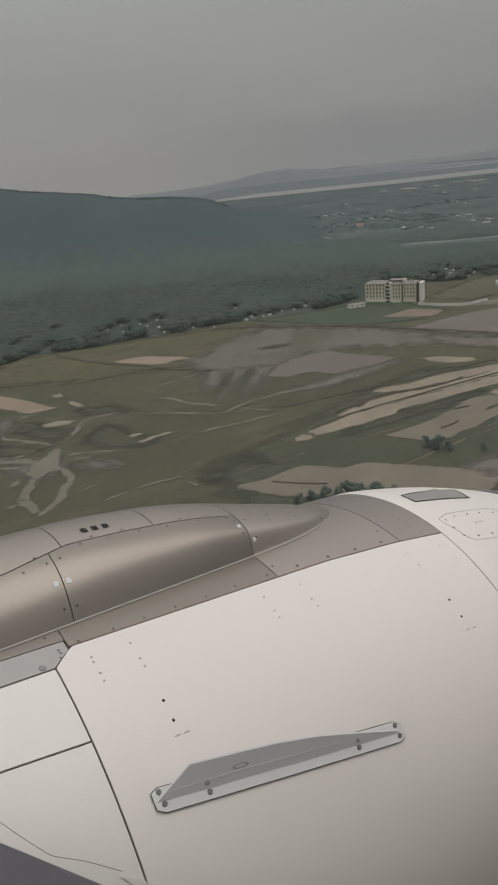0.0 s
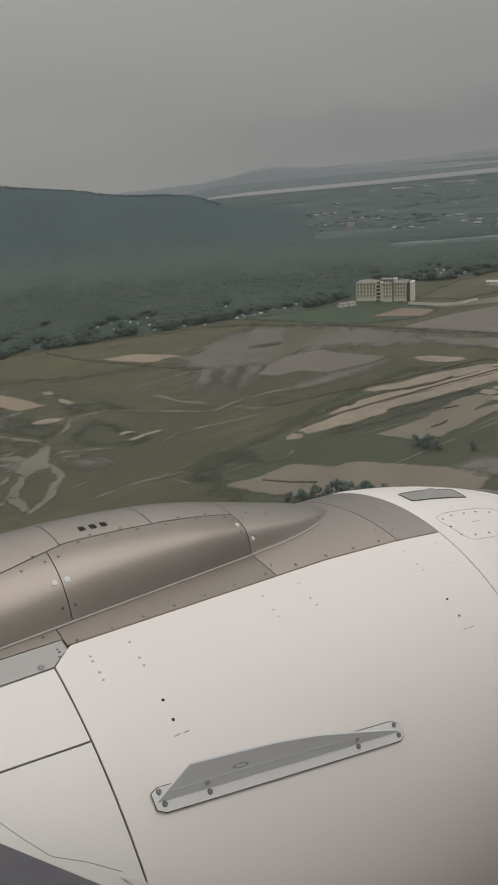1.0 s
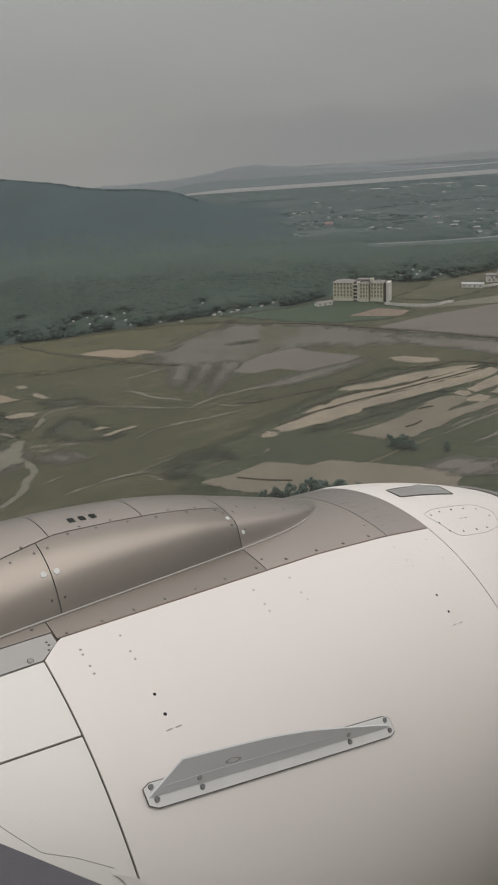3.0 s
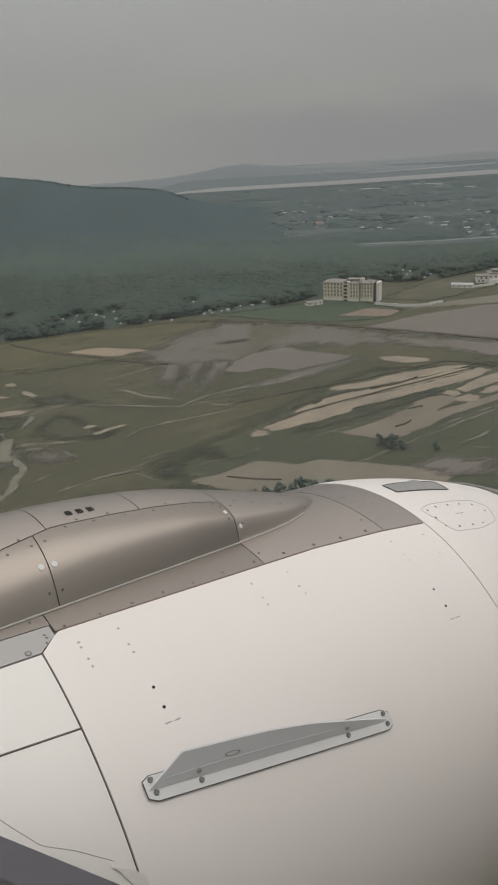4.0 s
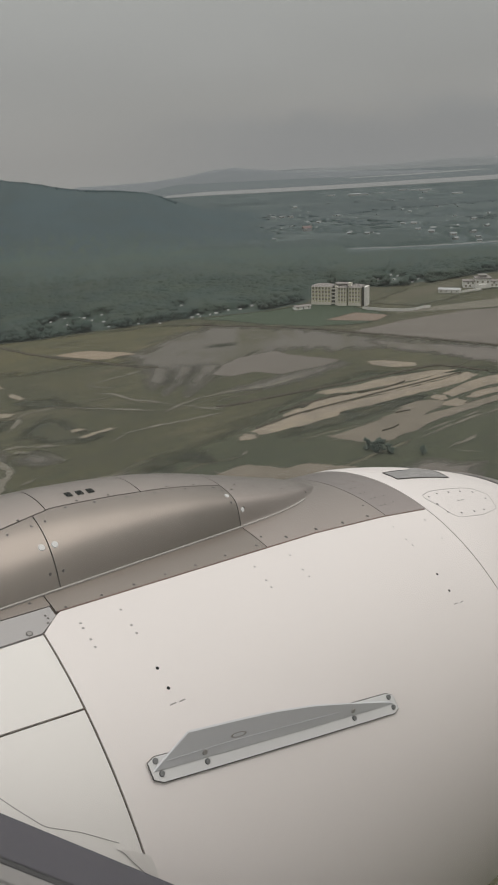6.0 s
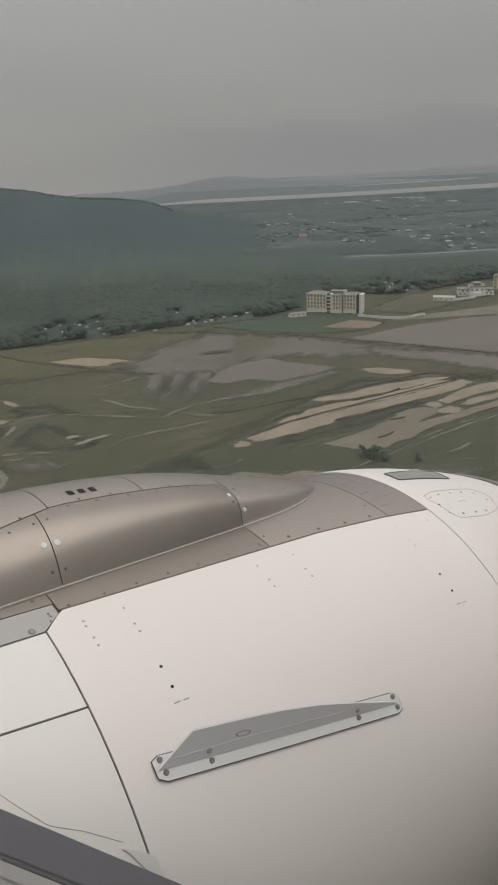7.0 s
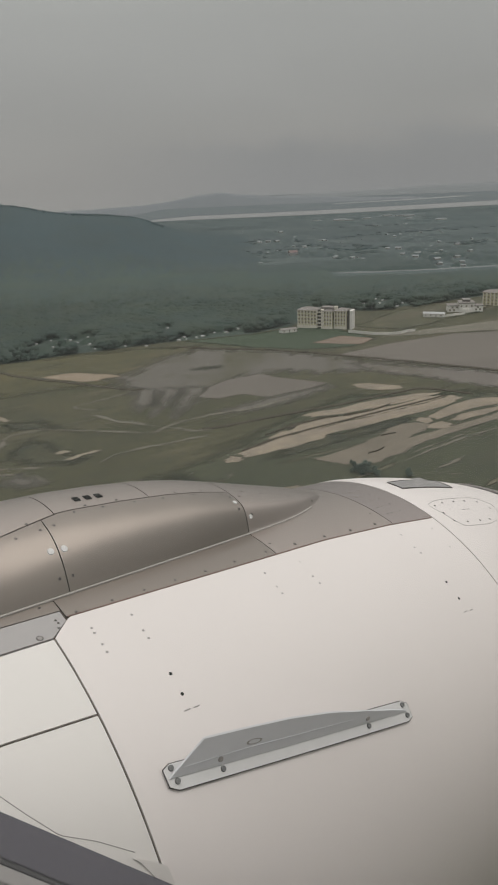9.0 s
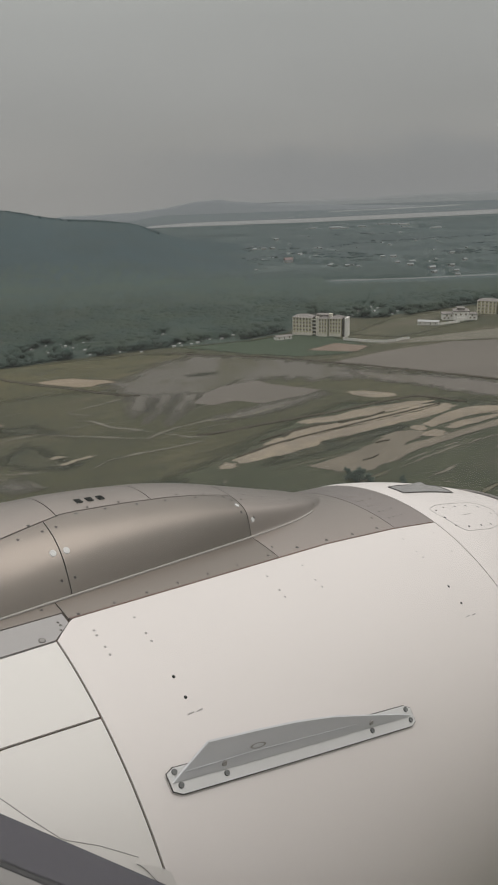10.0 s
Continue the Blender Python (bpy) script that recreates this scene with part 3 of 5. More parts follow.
def ribbon(name, pts, width, mat, z, label, category="track", wobble=0.9, crown=0.0):
    """A strip along a soft line: a track, a dyke or a furrow."""
    line = soft_line(pts)
    bm, rows = bmesh.new(), []
    for i, c in enumerate(line):
        d = (line[min(i + 1, len(line) - 1)] - line[max(i - 1, 0)]).normalized()
        side = Vector((-d.y, d.x, 0))
        w = width * 0.5 * (1 + wobble * noise.noise(c * 0.13)) * min(1.0, 0.35 + 0.3 * min(i, len(line) - 1 - i))
        c = c + side * noise.noise(c * 0.07 + Vector((3, 3, 9))) * width * 0.35
        rows.append([bm.verts.new(c + side * w * k + Vector((0, 0, h))) for k, h in ((-1, -0.5), (-0.9, z), (0, z + crown), (0.9, z), (1, -0.5))])
    for a, b in zip(rows, rows[1:]):
        for k in range(4):
            bm.faces.new((a[k], b[k], b[k + 1], a[k + 1]))
    return tagged(new(name, mesh_of(name, bm, mat)), label, category, kind="structure")




def rim(a):
    """How far the land is built, by its bearing in degrees: cut short towards the north-west so sky shows there in
    place of haze.
    """
    return float(np.interp(a, (0, 86, 90, 94, 97, 100, 200, 215, 360), (4900, 4900, 4300, 3300, 2700, 2450, 2450, 4900, 4900)))


bm = bmesh.new()
bm.faces.new([bm.verts.new((rim(a) * math.cos(radians(a)), rim(a) * math.sin(radians(a)), 0)) for a in range(0, 360, 2)])
tagged(new("ground", mesh_of("ground", bm, M["grass"])), "wet olive-green grassland on a flat flood plain", "ground", kind="structure")

flat("wooded_ground", [(-2600, 700), (-450, 490), (-256, 502), (-225, 505), (-199, 556), (-155, 561), (-114, 583), (-51, 609), (26, 631), (60, 655), (94, 730), (141, 712),
                        (240, 757), (450, 850), (1400, 900), (1400, 1300), (-2600, 1300)], M["forest_floor"], 0.12, "dark shaded ground under the forest")
flat("far_plain", [(-2300, 800), (-2600, 700), (1600, 900), (4600, 1650)] + [((rim(a) - 8) * math.cos(radians(a)), (rim(a) - 8) * math.sin(radians(a))) for a in range(22, 160, 2)], M["plain"], 0.5, "wooded plain with blue-green haze in its colour, and scattered town")
flat("far_bank", [(-420, 2410), (-170, 2420), (346, 2580), (924, 2720), (2700, 3350), (3100, 3700)] + [((rim(a) + 6) * math.cos(radians(a)), (rim(a) + 6) * math.sin(radians(a))) for a in range(54, 100, 2)], M["far_bank"], 0.8, "flat land beyond the river with pale haze in its colour")
flat("river", [(-215, 2400), (-150, 2440), (310, 2440), (814, 2540), (2600, 2960), (2600, 3420), (924, 2850), (346, 2690), (-80, 2660), (-190, 2540)], M["water"], 1.1, "wide pale silty river crossing the plain", "river")
flat("river_channel", [(480, 3180), (760, 3240), (1100, 3420), (1090, 3500), (740, 3320), (480, 3240)], M["water"], 1.1, "thin far branch of the pale river", "river")

field("pasture", [(-330, 470), (-225, 500), (-199, 545), (-155, 565), (-60, 590), (-20, 590), (-60, 490), (-130, 470)], M["olive"], 0.06, "olive yellowing pasture beside the forest edge", margin=12)
field("green_field", [(-30, 612), (26, 627), (60, 650), (92, 640), (120, 590), (98, 565), (60, 560), (20, 580)], M["meadow"], 0.08, "deep green meadow below the apartment block", margin=8)
field("green_field", [(112, 640), (165, 706), (240, 750), (300, 780), (230, 680), (150, 618)], M["rough"], 0.08, "brownish grass behind the long white wall", margin=8)
field("silt_field", [(-75, 503), (-62, 511), (-50, 541), (-35, 560), (-20, 576), (3, 572), (44, 556), (94, 521), (122, 503), (160, 472), (132, 467), (99, 490), (72, 490), (31, 499), (15, 490), (-2, 470), (-11, 458), (-33, 456), (-48, 458), (-60, 474)],
      M["flood"], 0.12, "grey drying silt spread over the grass", margin=18)
# fingers of silt that ran down the wet slope
for pts in ([(-54, 470), (-42, 466), (-42, 434), (-49, 420), (-55, 440)], [(-38, 470), (-27, 466), (-33, 430), (-41, 408), (-41, 436)], [(-24, 470), (-10, 466), (-21, 428), (-29, 404), (-29, 434)]):
    field("silt_field", pts, M["finger"], 0.13, "streak of grey silt washed down the grass", margin=6, step=1.6)
field("scrub_ground", [(-20, 514), (-12, 519), (-3, 521), (-1, 515), (-12, 510)], M["scrub_ground"], 0.3, "dark weedy islet in the silt", "grass", 4.0, 1.5)
field("mud_field", [(-16, 444), (-8, 469), (1, 480), (12, 487), (25, 493), (34, 482), (64, 463), (52, 452), (25, 437), (10, 446), (-4, 438)], M["mud"], 0.2, "bare grey-brown mud plot", margin=4)
field("mud_field", [(-8, 407), (9, 421), (25, 435), (52, 451), (64, 458), (67, 453), (37, 425), (16, 412)], M["finger"], 0.17, "thin strip of wet grey silt beside the mud plot", margin=5, step=1.6)
field("mud_field", [(83, 538), (129, 569), (183, 592), (236, 594), (310, 590), (270, 440), (193, 459), (140, 496), (106, 517)], M["mud"], 0.2, "large bare grey-brown ploughed field", margin=4)
field("mud_field", [(90, 509), (138, 486), (191, 452), (230, 430), (184, 425), (149, 443), (133, 463), (102, 485)], M["silt"], 0.16, "grey silted field below the dyke", margin=22)
field("earth_track", [(120, 592), (160, 612), (240, 640), (320, 640), (320, 610), (236, 600), (183, 597)], M["track"], 0.18, "brown bare earth beside the big field", margin=5)
field("bare_ground", [(69, 581), (95, 605), (119, 589), (106, 569)], M["red"], 0.2, "reddish bare ground before the apartment block", margin=5)
field("damp_grass", [(-40, 300), (-5, 345), (30, 390), (75, 430), (140, 425), (230, 415), (260, 330), (120, 235), (-10, 245)], M["damp"], 0.05, "darker grey-green damp grass round the sandy strips", "grass", margin=18)

plots = 0


def plot(label, mat, pts):
    """A bare plot; each lies a little above the one before."""
    global plots
    plots += 1
    field("plot", pts, M[mat], 0.26 + 0.01 * plots, label, "field", 5.0, 1.4)


plot("ochre soil plot with pointed ends on the pasture", "ochre", [(-125, 511), (-112, 519), (-99, 521), (-88, 514), (-80, 513), (-68, 505), (-79, 501), (-84, 495), (-95, 495), (-107, 502)])
plot("pale sandy strip field with ragged edges", "sand", [(41, 396), (47, 393), (61, 396), (78, 402), (91, 408), (100, 412), (116, 422), (125, 427), (113, 428), (100, 424), (87, 419), (75, 414), (64, 406), (54, 403), (46, 400)])
plot("small pale sandy end of a strip field", "sand", [(21, 361), (25, 358), (32, 363), (35, 370), (30, 372), (25, 367)])
plot("pale sandy strip field between dark furrows", "sand", [(32, 370), (37, 367), (58, 379), (61, 384), (76, 389), (98, 401), (123, 417), (127, 422), (116, 420), (90, 404), (64, 391), (60, 390), (51, 388), (38, 380)])
plot("long pale sandy strip field", "sand", [(5, 341), (8, 336), (12, 337), (24, 343), (36, 350), (47, 357), (51, 365), (68, 372), (85, 382), (104, 392), (120, 401), (135, 415), (130, 421), (113, 408), (88, 394), (59, 379), (38, 367), (19, 354), (11, 347)])
plot("small pale sandy patch", "sand", [(-2, 333), (0, 330), (4, 330), (7, 336), (2, 338)])
plot("grey-tan sandy field with a pointed end", "tan", [(39, 329), (49, 322), (62, 317), (73, 326), (82, 333), (91, 342), (112, 356), (126, 365), (150, 380), (156, 390), (128, 374), (112, 364), (99, 356), (87, 350), (95, 359), (107, 369), (99, 374), (90, 373), (82, 366), (76, 357), (60, 342), (49, 334)])
plot("small pale sandy patch between the strips", "sand", [(99, 378), (102, 373), (107, 374), (107, 380), (102, 382)])
plot("small pale sandy patch between the strips", "sand", [(102, 365), (109, 362), (116, 369), (111, 374), (105, 370)])
plot("pale sandy strips with grassy gaps", "sand", [(107, 383), (110, 379), (118, 384), (136, 396), (160, 404), (163, 409), (152, 412), (140, 411), (131, 406), (117, 394)])
plot("narrow pale sandy strip", "sand", [(117, 376), (121, 374), (131, 380), (152, 392), (168, 396), (160, 399), (133, 388), (126, 385)])
plot("narrow pale sandy strip in the grass", "sand", [(150, 398), (162, 405), (178, 408), (170, 401)])
plot("narrow pale strip plot above the sandy fields", "sand", [(79, 454), (89, 456), (106, 446), (106, 440), (92, 439), (82, 446)])
plot("broad tan plot beside the dark trees", "tan", [(-27, 283), (-22, 286), (-14, 289), (-6, 296), (0, 300), (8, 298), (17, 294), (28, 298), (47, 291), (66, 284), (76, 276), (70, 262), (32, 262), (8, 266), (-10, 272)])
plot("pale wet sandy smear", "silt", [(68, 286), (76, 293), (84, 290), (96, 287), (90, 279), (75, 279)])
plot("long ochre sandy plot", "ochre", [(-212, 467), (-201, 459), (-175, 444), (-153, 427), (-137, 413), (-151, 405), (-176, 424), (-203, 446)])
plot("small bright sand heap", "streak", [(-149, 441), (-142, 443), (-137, 436), (-143, 433)])
plot("small bright sand heap", "streak", [(-135, 428), (-128, 423), (-119, 414), (-123, 410), (-130, 416)])
plot("bright sandy scar in the grass", "streak", [(-138, 383), (-130, 389), (-118, 388), (-120, 381), (-132, 378)])
plot("thin pale sandy streak", "streak", [(-86, 354), (-82, 352), (-75, 357), (-81, 359)])
plot("thin pale sandy streak", "streak", [(-79, 345), (-75, 342), (-70, 348), (-60, 357), (-66, 357), (-73, 351)])
plot("rounded grey silt pan", "finger", [(-101, 321), (-96, 326), (-89, 324), (-82, 317), (-88, 312), (-97, 315)])
plot("grey-tan dried mud where tracks meet", "track", [(-125, 327), (-121, 332), (-119, 346), (-115, 344), (-111, 324), (-107, 314), (-113, 315), (-116, 306), (-123, 313)])
plot("grey dried mud where tracks meet", "finger", [(-172, 406), (-163, 397), (-157, 400), (-153, 384), (-155, 374), (-159, 377), (-165, 391)])
field("silt_field", [(-134, 326), (-126, 334), (-116, 336), (-108, 326), (-108, 314), (-116, 306), (-124, 310), (-132, 318)], M["finger"], 0.1, "grey-brown silt washed out where tracks meet", margin=16)
field("silt_field", [(-172, 362), (-160, 366), (-150, 382), (-156, 394), (-168, 400), (-182, 388)], M["finger"], 0.1, "grey-brown silt beside the ochre plot", margin=16)

for pts in ([(-154, 380), (-151, 390), (-139, 387), (-127, 378), (-117, 372), (-122, 357), (-141, 365)], [(-106, 350), (-106, 365), (-101, 380), (-88, 365), (-70, 347), (-73, 339), (-89, 341)], [(-124, 408), (-104, 409), (-79, 391), (-99, 397), (-116, 396)], [(-163, 359), (-150, 360), (-134, 352), (-124, 345), (-134, 338), (-153, 344)],
            [(-42, 298), (-38, 304), (-32, 300), (-32, 292), (-38, 290)], [(-28, 316), (-15, 313), (-13, 306), (-24, 311)], [(20, 330), (60, 352), (90, 372), (96, 384), (70, 370), (50, 362), (30, 348)], [(150, 410), (178, 428), (200, 440), (196, 425), (170, 412)]):
    field("scrub_ground", pts, M["scrub_ground"], 0.07, "darker irregular patch of grass", "grass", 8.0)


def track(width, *pts):
    trail("track", pts, width * 1.25, M["track"], 0.22, "pale dirt track worn through wet grass")


# the crossing of field tracks in the middle of the plain
track(1.5, (-53, 466), (-67, 455), (-82, 442), (-89, 436), (-81, 429), (-69, 426))
track(1.9, (-84, 417), (-73, 416), (-58, 402), (-47, 397), (-35, 389))
track(1.4, (-108, 399), (-98, 396), (-68, 387), (-39, 380))
track(1.9, (-45, 381), (-37, 381), (-30, 392), (-17, 402), (1, 410), (18, 417), (44, 438))
track(1.5, (-35, 389), (-26, 386), (-16, 380), (1, 385), (16, 391))
track(1.3, (-62, 338), (-51, 351), (-28, 363), (-7, 373))
track(0.8, (-2, 305), (1, 315), (1, 323))
# wheel tracks and ditches beside the dried pool
track(2.0, (-112, 333), (-106, 336), (-96, 337), (-80, 336))
track(1.4, (-93, 331), (-87, 325), (-80, 318), (-76, 321))
track(1.3, (-96, 284), (-90, 294), (-84, 302))
track(1.2, (-84, 276), (-70, 288), (-55, 297), (-42, 303))
track(1.2, (-53, 297), (-46, 291), (-37, 282))
track(1.1, (-22, 302), (-11, 294), (-3, 285))
track(1.1, (-22, 294), (-6, 281), (7, 267))
# the star of tracks by the ochre plot
track(6.0, (-125, 329), (-138, 333), (-162, 336))
track(3.0, (-124, 326), (-135, 323), (-152, 326))
track(4.4, (-119, 313), (-118, 299), (-116, 287), (-111, 280), (-105, 272))
track(3.0, (-111, 321), (-104, 313), (-101, 304), (-100, 285), (-103, 269))
track(2.0, (-116, 288), (-118, 280), (-120, 277))
track(2.0, (-124, 314), (-125, 303), (-127, 300))
track(1.6, (-113, 328), (-100, 329), (-88, 330))
track(2.4, (-163, 391), (-170, 393), (-185, 406))
track(3.0, (-167, 401), (-176, 414), (-191, 430))
track(2.6, (-158, 394), (-151, 401), (-143, 407))
track(2.4, (-156, 375), (-149, 365), (-137, 359), (-124, 351), (-118, 342))
track(2.0, (-116, 357), (-115, 369), (-115, 381), (-109, 390), (-93, 395))
track(2.0, (-127, 347), (-134, 338), (-143, 337), (-161, 344))
# pale ditches on the damp grass
track(1.7, (110, 325), (98, 315), (87, 306))
track(1.7, (87, 306), (95, 303), (103, 301))
track(1.0, (77, 318), (93, 332), (109, 344), (121, 351), (157, 372))
track(0.9, (80, 326), (95, 338), (123, 357))
track(1.2, (125, 337), (143, 351), (157, 344))
for k in range(60):
    x, y, a, n = random.uniform(-240, 190), random.uniform(262, 545), radians(random.uniform(14, 48)), random.uniform(15, 60)
    trail("track", [(x, y), (x + n * 0.5 * math.cos(a), y + n * 0.5 * math.sin(a) + random.uniform(-3, 3)), (x + n * math.cos(a), y + n * math.sin(a))], random.uniform(0.8, 3.0), M["faint_track"], 0.07, "faint wheel track in the grass")


def dyke(width, *pts):
    ribbon("dyke", pts, width, M["dyke"], 0.5, "low brown earth dyke with scrub", "dyke", 0.5, 0.5)


LONG_DYKES = [[(-36, 589), (3, 575), (41, 561), (72, 543), (108, 519), (129, 505), (163, 481), (230, 432)], [(-173, 546), (-146, 522), (-125, 507), (-99, 492), (-66, 472), (-50, 466)]]
dyke(2.6, *LONG_DYKES[0])
dyke(2.6, *LONG_DYKES[1])
dyke(1.9, (-13, 381), (0, 385), (21, 395), (45, 405), (72, 417), (105, 434), (118, 438), (131, 431), (143, 421))
dyke(1.1, (7, 344), (20, 357), (38, 369), (60, 382), (88, 398), (114, 413), (127, 421))
dyke(0.9, (63, 392), (78, 398), (92, 409))
dyke(0.8, (31, 372), (37, 380), (50, 389), (60, 391))
dyke(0.8, (19, 366), (27, 373), (40, 383))
dyke(0.6, (65, 332), (70, 335), (74, 339))
dyke(0.5, (76, 356), (80, 358), (84, 359))
dyke(0.6, (-12, 285), (0, 281), (10, 279))


# ---- woods: crowns of many small clumps ----
def clump(rng, lumps=3):
    """Vertices and faces of one ragged crown of unit size, standing on 0."""
    V, F = [], []
    for k in range(lumps):
        bm = bmesh.new()
        bmesh.ops.create_icosphere(bm, subdivisions=1, radius=1)
        a, d = rng.uniform(0, 6.28), (0 if k == 0 else rng.uniform(0.35, 0.6))
        c = np.array([math.cos(a) * d, math.sin(a) * d, rng.uniform(0.55, 0.75) if k == 0 else rng.uniform(0.35, 0.75)])
        r = (0.55 if k == 0 else rng.uniform(0.28, 0.42)) * np.array([1, 1, rng.uniform(0.7, 0.95)])
        p = np.array([v.co[:] for v in bm.verts]) * rng.uniform(0.72, 1.22, (len(bm.verts), 1)) * r + c
        F += [[v.index + len(V) for v in f.verts] for f in bm.faces]
        V += p.tolist()
        bm.free()
    return np.array(V), np.array(F)


rng = np.random.default_rng(7)
CLUMPS = [clump(rng) for _ in range(7)]
SMALL = [clump(rng, 1) for _ in range(7)]


def woods(name, spots, mat, label, kinds, category="forest", ground=None):
    """spots: rows of x, y, z, width, height. One joined mesh."""
    V, F, base = [], [], 0
    for x, y, z, w, h in spots:
        v, f = kinds[rng.integers(len(kinds))]
        a = rng.uniform(0, 6.28)
        c, s = math.cos(a), math.sin(a)
        dx, dy = (v[:, 0] * c - v[:, 1] * s) * w, (v[:, 0] * s + v[:, 1] * c) * w
        lean = 0.0
        if ground:
            here = ground(x, y)
            lean = dx * (ground(x + 9, y) - here) / 9 + dy * (ground(x, y + 9) - here) / 9
        V.append(np.stack([dx + x, dy + y, v[:, 2] * h + z + lean], 1))
        F.append(f + base)
        base += len(v)
    V, F = np.concatenate(V), np.concatenate(F)
    me = bpy.data.meshes.new(name)
    me.vertices.add(len(V))
    me.vertices.foreach_set("co", V.ravel())
    me.loops.add(F.size)
    me.loops.foreach_set("vertex_index", F.ravel().astype(np.int32))
    me.polygons.add(len(F))
    me.polygons.foreach_set("loop_start", np.arange(0, F.size, 3, dtype=np.int32))
    me.update(calc_edges=True)
    me.materials.append(mat)
    me.shade_smooth()
    return tagged(new(name, me), label, category, kind="stuff")


ROAD = lambda x: 1000 - 0.02 * (x - 160) + 5 * math.sin(x * 0.02)
TOWN_KEEP = [(82, 1517), (98, 1514), (115, 1512), (142, 1750), (153, 1377), (202, 1494), (120, 1245), (279, 1283), (295, 1272), (281, 1185), (290, 1141), (297, 1040), (385, 1185), (309, 1094), (342, 1111)]
EDGE_X = [-900, -450, -256, -225, -196, -155, -114, -91, -51, 26, 60, 94, 141, 174, 240, 300, 450, 900]
EDGE_Y = [560, 480, 502, 505, 558, 563, 585, 592, 612, 636, 668, 736, 716, 714, 762, 790, 850, 900]
CREST_X = [-1600, -1000, -750, -598, -487, -432, -374, -323, -287, -212, -175, -138, -109, -80, -51, -22, 0]
CREST_Z = [146, 146, 134, 115, 96, 88, 80, 69, 64, 59, 55, 47, 36, 23, 11, 3, 0]


def hill(x, y):
    top = float(np.interp(x, CREST_X, CREST_Z))
    if y < 1500:
        k = min(max((y - 960) / 540, 0), 1)
        k = k * k * (3 - 2 * k)
    else:
        k = max(0, 1 - ((y - 1500) / 300) ** 2)
    return top * k * (1 + 0.03 * noise.noise(Vector((x * 0.006, y * 0.006, 0))))


def canopy(x, y):
    """The wood's roof: crowns run together."""
    a = noise.noise(Vector((x * 0.16, y * 0.12, 1))) + 0.6 * noise.noise(Vector((x * 0.33, y * 0.25, 6)))
    return 1.0 * a + 1.7 * noise.noise(Vector((x * 0.018, y * 0.014, 2)))


def hazed_canopy(name, bm, near, far, start, depth, label, category, kind):
    """A canopy sheet with haze put into its colour: hazier leaves are mixed in tree by tree from y = start over some
    depth.
    """
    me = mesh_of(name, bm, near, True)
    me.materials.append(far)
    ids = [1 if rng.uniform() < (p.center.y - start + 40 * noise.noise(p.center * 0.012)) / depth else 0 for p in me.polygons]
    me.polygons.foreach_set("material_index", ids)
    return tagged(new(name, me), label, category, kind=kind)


def hill_at(i, j):
    x, y = -1100 + j * 6.0, 990 + i * 7.0
    tall = 1 + 1.5 * math.exp(-((y - 1500) / 22) ** 2)
    wood = 4.4 * min(1, (70 - x) / 50) if x > 20 else 4.4
    return (x, y, hill(x, y) + wood + canopy(x, y) * tall * (1 if wood > 0 else 0))

hazed_canopy("hill", grid_mesh(118, 206, hill_at), M["mid_leaf"], M["hill_leaf"], 985, 190, "long wooded hill with blue-green haze in its colour", "hill", "structure")
spots = []
for x in np.arange(-700, -104, 3.2):
    for y in (1506, 1522, 1540):
        w = rng.uniform(3.0, 6.5)
        spots.append((x + rng.uniform(-2, 2), y + rng.uniform(-6, 6), hill(x, y) + 1.2, w, rng.uniform(3.2, 5.6)))
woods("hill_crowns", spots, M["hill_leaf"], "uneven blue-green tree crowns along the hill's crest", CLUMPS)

EDGE_HOUSES = [(-229, 533, 10, 0.8), (-236, 612, 25, 0.7), (-221, 568, 40, 0.7), (-218, 604, -20, 0.7), (-214, 514, 5, 1.0), (-240, 560, 30, 0.6), (-232, 590, 0, 0.6), (-200, 640, 20, 0.5), (-185, 585, 50, 0.6)]
EDGE_HOUSES += [(-126, 636, 20, 0.6), (-107, 647, 35, 0.55), (-113, 647, 10, 0.5), (-107, 617, 30, 0.55), (-135, 611, 10, 0.55), (-100, 597, 20, 0.45), (-131, 641, -15, 0.45), (-152, 626, 15, 0.55), (-159, 605, 40, 0.5), (-118, 626, 5, 0.4), (-143, 640, 25, 0.4)]
EDGE_HOUSES += [(-47, 670, 20, 0.55), (-35, 615, 10, 0.75), (-31, 627, 40, 0.6), (-29, 619, 70, 0.5), (-16, 627, 15, 0.75), (-21, 624, 0, 0.5), (4, 640, 15, 0.7), (-60, 600, -10, 0.5), (-77, 602, 15, 0.45), (14, 652, 25, 0.7), (-6, 640, 10, 0.45)]
EDGE_HOUSES += [(157, 776, 20, 0.8), (141, 754, 0, 0.6), (148, 748, 35, 0.55), (169, 729, 10, 0.6), (156, 749, 40, 0.7), (163, 768, 15, 0.6), (178, 745, -20, 0.5), (150, 786, 10, 0.6)]


def forest_roof(i, j):
    """The closed roof of the forest, opened before the houses to show them to the camera."""
    x, y = -640 + j * 6.0, 485 + i * 6.0
    inside = y - np.interp(x, EDGE_X, EDGE_Y)
    rise = min(max((inside - 3) / 14, 0), 1) * (1 if x < 40 else min(max((1030 - y) / 30, 0), 1))
    if any(abs(x - h[0]) < 6 and -24 < y - h[1] < 5 for h in EDGE_HOUSES) or (x > 140 and y > ROAD(x) - 60):
        rise = 0
    return (x, y, (4.9 + 0.8 * canopy(x, y)) * rise - 0.6 * (rise == 0))


hazed_canopy("forest_canopy", grid_mesh(92, 214, forest_roof), M["leaf"], M["mid_leaf"], 760, 200, "closed dark green roof of the forest", "forest", "stuff")
spots, far_spots = [], []
